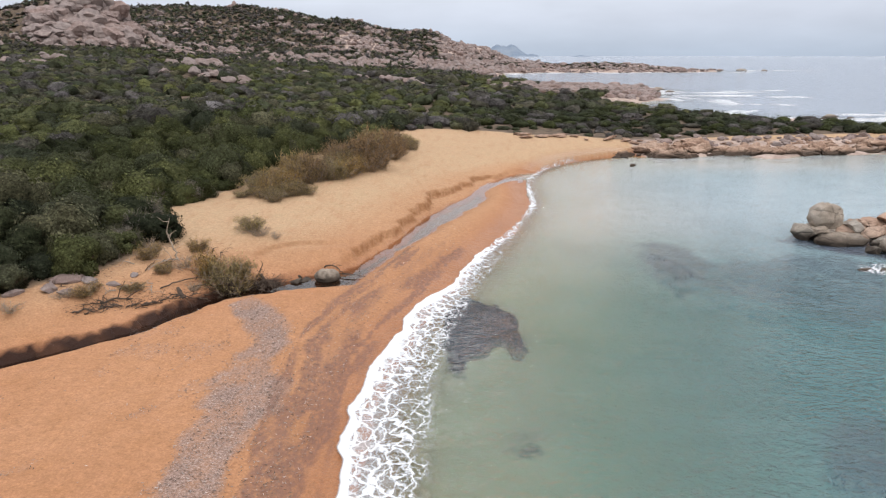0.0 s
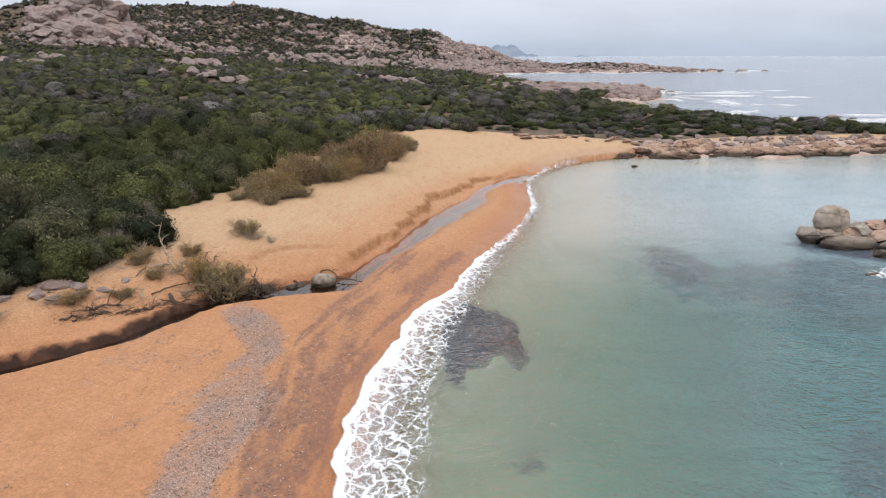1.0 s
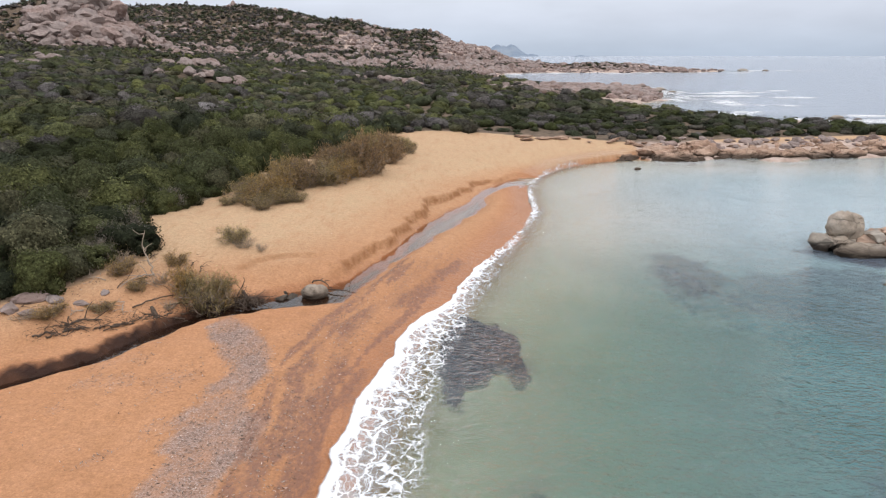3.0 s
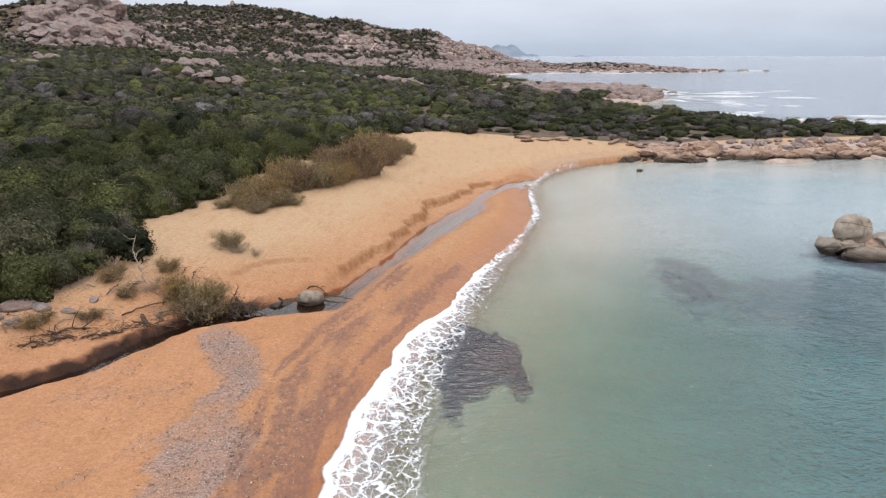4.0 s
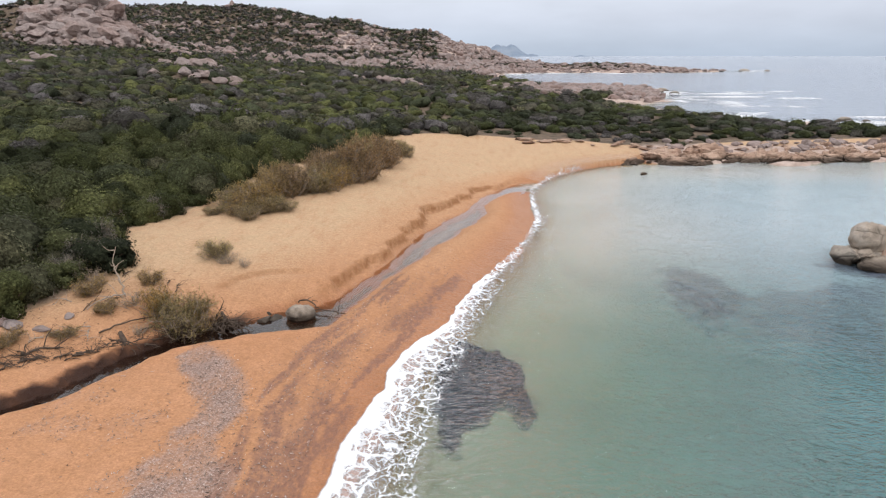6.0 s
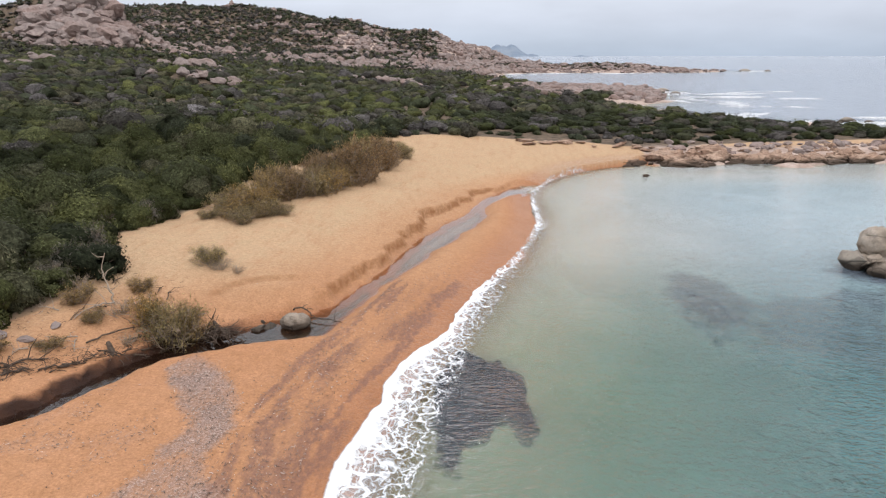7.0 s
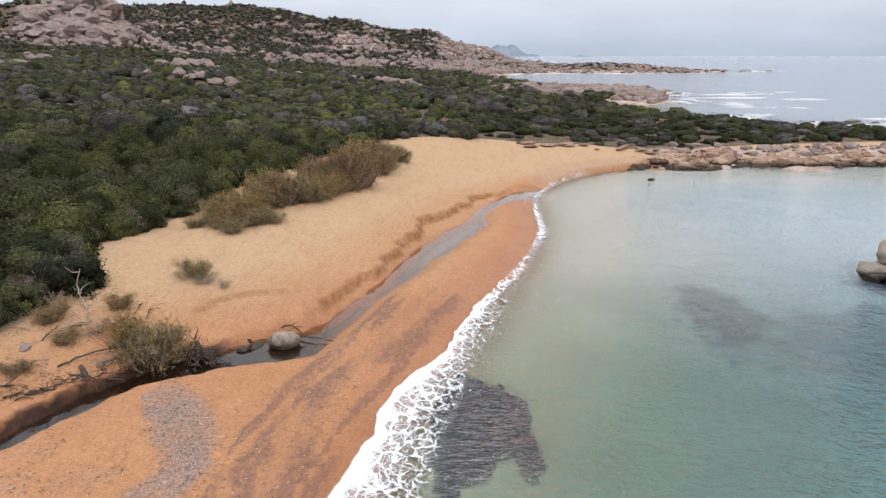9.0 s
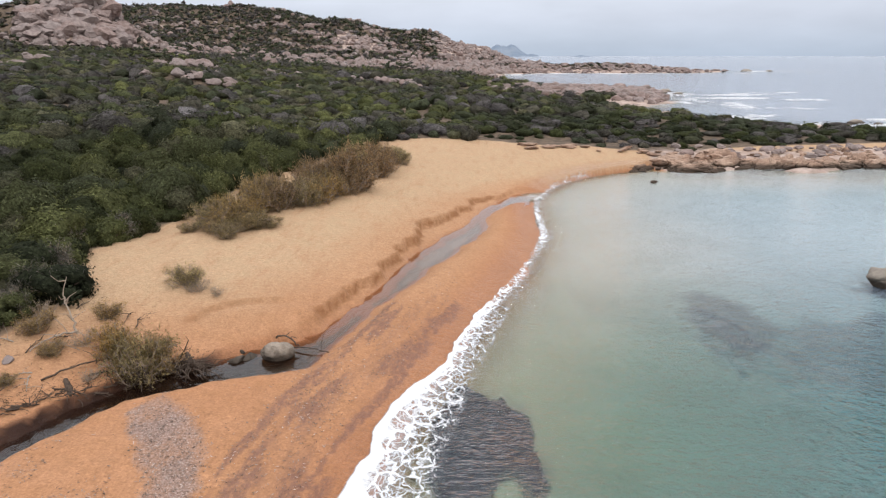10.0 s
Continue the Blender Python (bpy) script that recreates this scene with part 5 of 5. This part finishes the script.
# trailing branches with litter along the top of the bank
branch("dead_branch", [G(-13.3, 29.3, 0.06), G(-12.8, 30.0, 0.14), G(-12.3, 30.6, 0.16), G(-11.7, 31.0, 0.2), G(-11.3, 31.4, 0.3)], 0.035, 0.015, M_BARK, "long crooked dead branch along the bank", "branches on the stream bank", 10, 41)
branch("dead_branch", [G(-14.9, 27.0, 0.05), G(-14.4, 27.5, 0.10), G(-13.9, 27.9, 0.06)], 0.05, 0.02, M_BARK, "short dark dead branch on the bank", "branches on the stream bank", 5, 42)
branch("dead_branch", [G(-12.1, 30.0, 0.08), G(-11.5, 30.3, 0.16), G(-10.9, 30.4, 0.12)], 0.04, 0.015, M_BARK, "short dark dead branch on the bank", "branches on the stream bank", 4, 43)
branch("dead_branch", [G(-10.2, 30.9, 0.2), G(-9.9, 31.2, 0.25), (-9.3, 31.3, 0.7), (-9.0, 31.2, 0.62)], 0.045, 0.015, M_BARK, "short dark dead branch on the bank", "branches on the stream bank", 6, 44)
for i in range(26):
    t = g.random()
    sx0 = -15.6 + 6.4 * t
    sy0 = 25.6 + 5.9 * t + g.uniform(-0.1, 0.35)
    L = g.uniform(0.3, 0.9)
    p0 = G(sx0, sy0, 0.04)
    p2 = G(sx0 + L * 0.8, sy0 + L * 0.7 + g.normal() * 0.1, 0.03)
    p1 = G((p0[0] + p2[0]) / 2 + g.normal() * 0.08, (p0[1] + p2[1]) / 2, 0.10)
    branch("root", [p0, p1, p2], g.uniform(0.02, 0.045), 0.010, M_BARK, "dark exposed root along the stream bank", "roots on the stream bank", int(g.integers(1, 4)), 60 + i, "root")
# thin litter of twigs along the bank and under the shrubs
tw = Heap()
for i in range(900):
    t = g.random()
    if i % 4:
        x, y = -15.8 + 6.6 * t + g.normal() * 0.3, 25.6 + 6.1 * t + abs(g.normal()) * 0.55
    else:
        x, y = g.uniform(-18, -10.8), g.uniform(27.0, 35.0)
        if to_line(np.array([x]), np.array([y]), STREAM)[0][0] < 1.2:
            continue
    a, L = g.uniform(0, 6.3), g.uniform(0.06, 0.22)
    zz_ = float(height(x, y)[0])
    if zz_ < STREAM_Z + 0.03:
        continue
    P = np.array([(x, y, zz_ + 0.012), (x + L * 0.5 * math.cos(a), y + L * 0.5 * math.sin(a), zz_ + 0.03 + 0.03 * g.random()), (x + L * math.cos(a + 0.3), y + L * math.sin(a + 0.3), zz_ + 0.012)])
    tw.add(*tube(P, 0.009, 0.004, 3))
ob = new("twig_litter", tw.mesh("twig_litter", M_BARK, True))
tagged(ob, "fine dark twig litter on the stream bank", "twigs", kind="stuff")
for i in range(22):
    x, y = g.uniform(-17.5, -11.2), g.uniform(27.0, 34.5)
    if to_line(np.array([x]), np.array([y]), STREAM)[0][0] < 1.6:
        continue
    az, L = g.uniform(0, 6.3), g.uniform(0.4, 1.2)
    q = (x + L * math.cos(az), y + L * math.sin(az))
    branch("fallen_branch", [rest_on(x, y, 0.03), rest_on((x + q[0]) / 2, (y + q[1]) / 2, 0.10), rest_on(q[0], q[1], 0.03)], 0.025, 0.01, M_DRIFT if i % 4 == 0 else M_BARK,
           "fallen dead branch on sand", "fallen branches", 4, 100 + i)

# ---- sea wrack flakes on the berm, and seagrass on the sea floor ----
n = 120000
x, y = g.uniform(-16, 1, n), g.uniform(11, 42, n)
f = survey(x, y)
ok = (f["wrack"] * 0.9 + 0.40 * f["stain"] + 0.006) * (0.35 + 0.9 * fbm(x / 0.8, y / 1.6, 201)) > g.random(n) * 1.1
ok &= (f["near"] > 0.3) & (f["d"] > 1.6)
x, y, z = x[ok], y[ok], f["z"][ok]
n = len(x)
az, s = g.uniform(0, 6.3, n), g.uniform(0.02, 0.07, n)
a = np.stack([np.cos(az) * s, np.sin(az) * s, g.uniform(-0.3, 0.3, n) * s], 1)
b = np.stack([-np.sin(az) * s, np.cos(az) * s, g.uniform(-0.2, 0.2, n) * s], 1) * 0.45
P = np.stack([x, y, z + 0.022], 1)
V = np.stack([P - a, P + b, P + a + (0, 0, 0.012)], 1).reshape(-1, 3)
ob = new("sea_wrack", build_mesh("sea_wrack", V, np.arange(n * 3).reshape(-1, 3), None, M_FLAKE, {"tone": np.repeat(g.random(n), 3)}, False))
tagged(ob, "dried grey-brown seagrass litter strewn in bands on the sand", "sea wrack", kind="stuff")

n = 42000
x, y = g.uniform(-1, 28, n), g.uniform(12, 46, n)
f = survey(x, y)
ok = (f["weed"] + 0.5 * (fbm(x / 0.8, y / 0.8, 211) - 0.5) > 0.55) & (f["z"] < -0.15)
x, y, z = x[ok], y[ok], f["z"][ok]
n = len(x)
az, s = g.uniform(0, 6.3, n), g.uniform(0.10, 0.24, n)
L = np.minimum(s * 1.2, -z * 0.6)
P = np.stack([x, y, z], 1)
a = np.stack([np.cos(az), np.sin(az), np.zeros(n)], 1) * 0.05
tip = np.stack([np.cos(az + 1.5) * s, np.sin(az + 1.5) * s, L], 1)
V = np.stack([P - a, P + a, P + tip], 1).reshape(-1, 3)
ob = new("seagrass", build_mesh("seagrass", V, np.arange(n * 3).reshape(-1, 3), None, M_SEAGRASS, {"tone": np.repeat(g.random(n), 3)}, False))
tagged(ob, "dark seagrass meadow on the shallow sea floor", "seagrass", kind="stuff")

# ---- far coast ----


def far_ridge(name, x0, x1, y, peaks, mat, label, seed):
    xs = np.linspace(x0, x1, 120)
    h = np.zeros_like(xs)
    for c, hh, w in peaks:
        h = np.maximum(h, hh * np.exp(-np.abs((xs - c) / w) ** 1.7))
    h = h * (0.86 + 0.28 * fbm(xs / 60, xs * 0, seed, 5)) - 1.0
    V, Q = [], []
    for k, (dy, f_) in enumerate(((-180, 0.0), (-120, 0.35), (-60, 0.75), (0, 1.0), (90, 0.6), (180, 0.0))):
        V.append(np.stack([xs, y + dy + 0 * xs + 40 * fbm(xs / 50, xs * 0 + k, seed), np.maximum(h, -1) * f_ * (0.85 + 0.3 * fbm(xs / 30, xs * 0 + k * 3.3, seed + 5)) - 0.5 * (f_ == 0)], 1))
    V = np.vstack(V)
    i = np.arange(len(V)).reshape(6, -1)
    Q = np.stack([i[:-1, :-1], i[:-1, 1:], i[1:, 1:], i[1:, :-1]], -1).reshape(-1, 4)
    return tagged(new(name, build_mesh(name, V, None, Q, mat)), label, "hills", kind="structure")


# backdrop ridges, with haze painted into their materials
far_ridge("backdrop_hills", -150, 520, 4300, ((287, 72, 105), (182, 48, 90), (362, 70, 75), (492, 14, 60)), M_FAR1, "distant headland across the sea, haze blue-grey put into its colour", 5)
far_ridge("backdrop_mountains", -700, 300, 4650, ((-60, 105, 150), (40, 92, 90), (-300, 90, 200)), M_FAR2, "mountain ridge far beyond the headland, haze-pale in its colour", 15)
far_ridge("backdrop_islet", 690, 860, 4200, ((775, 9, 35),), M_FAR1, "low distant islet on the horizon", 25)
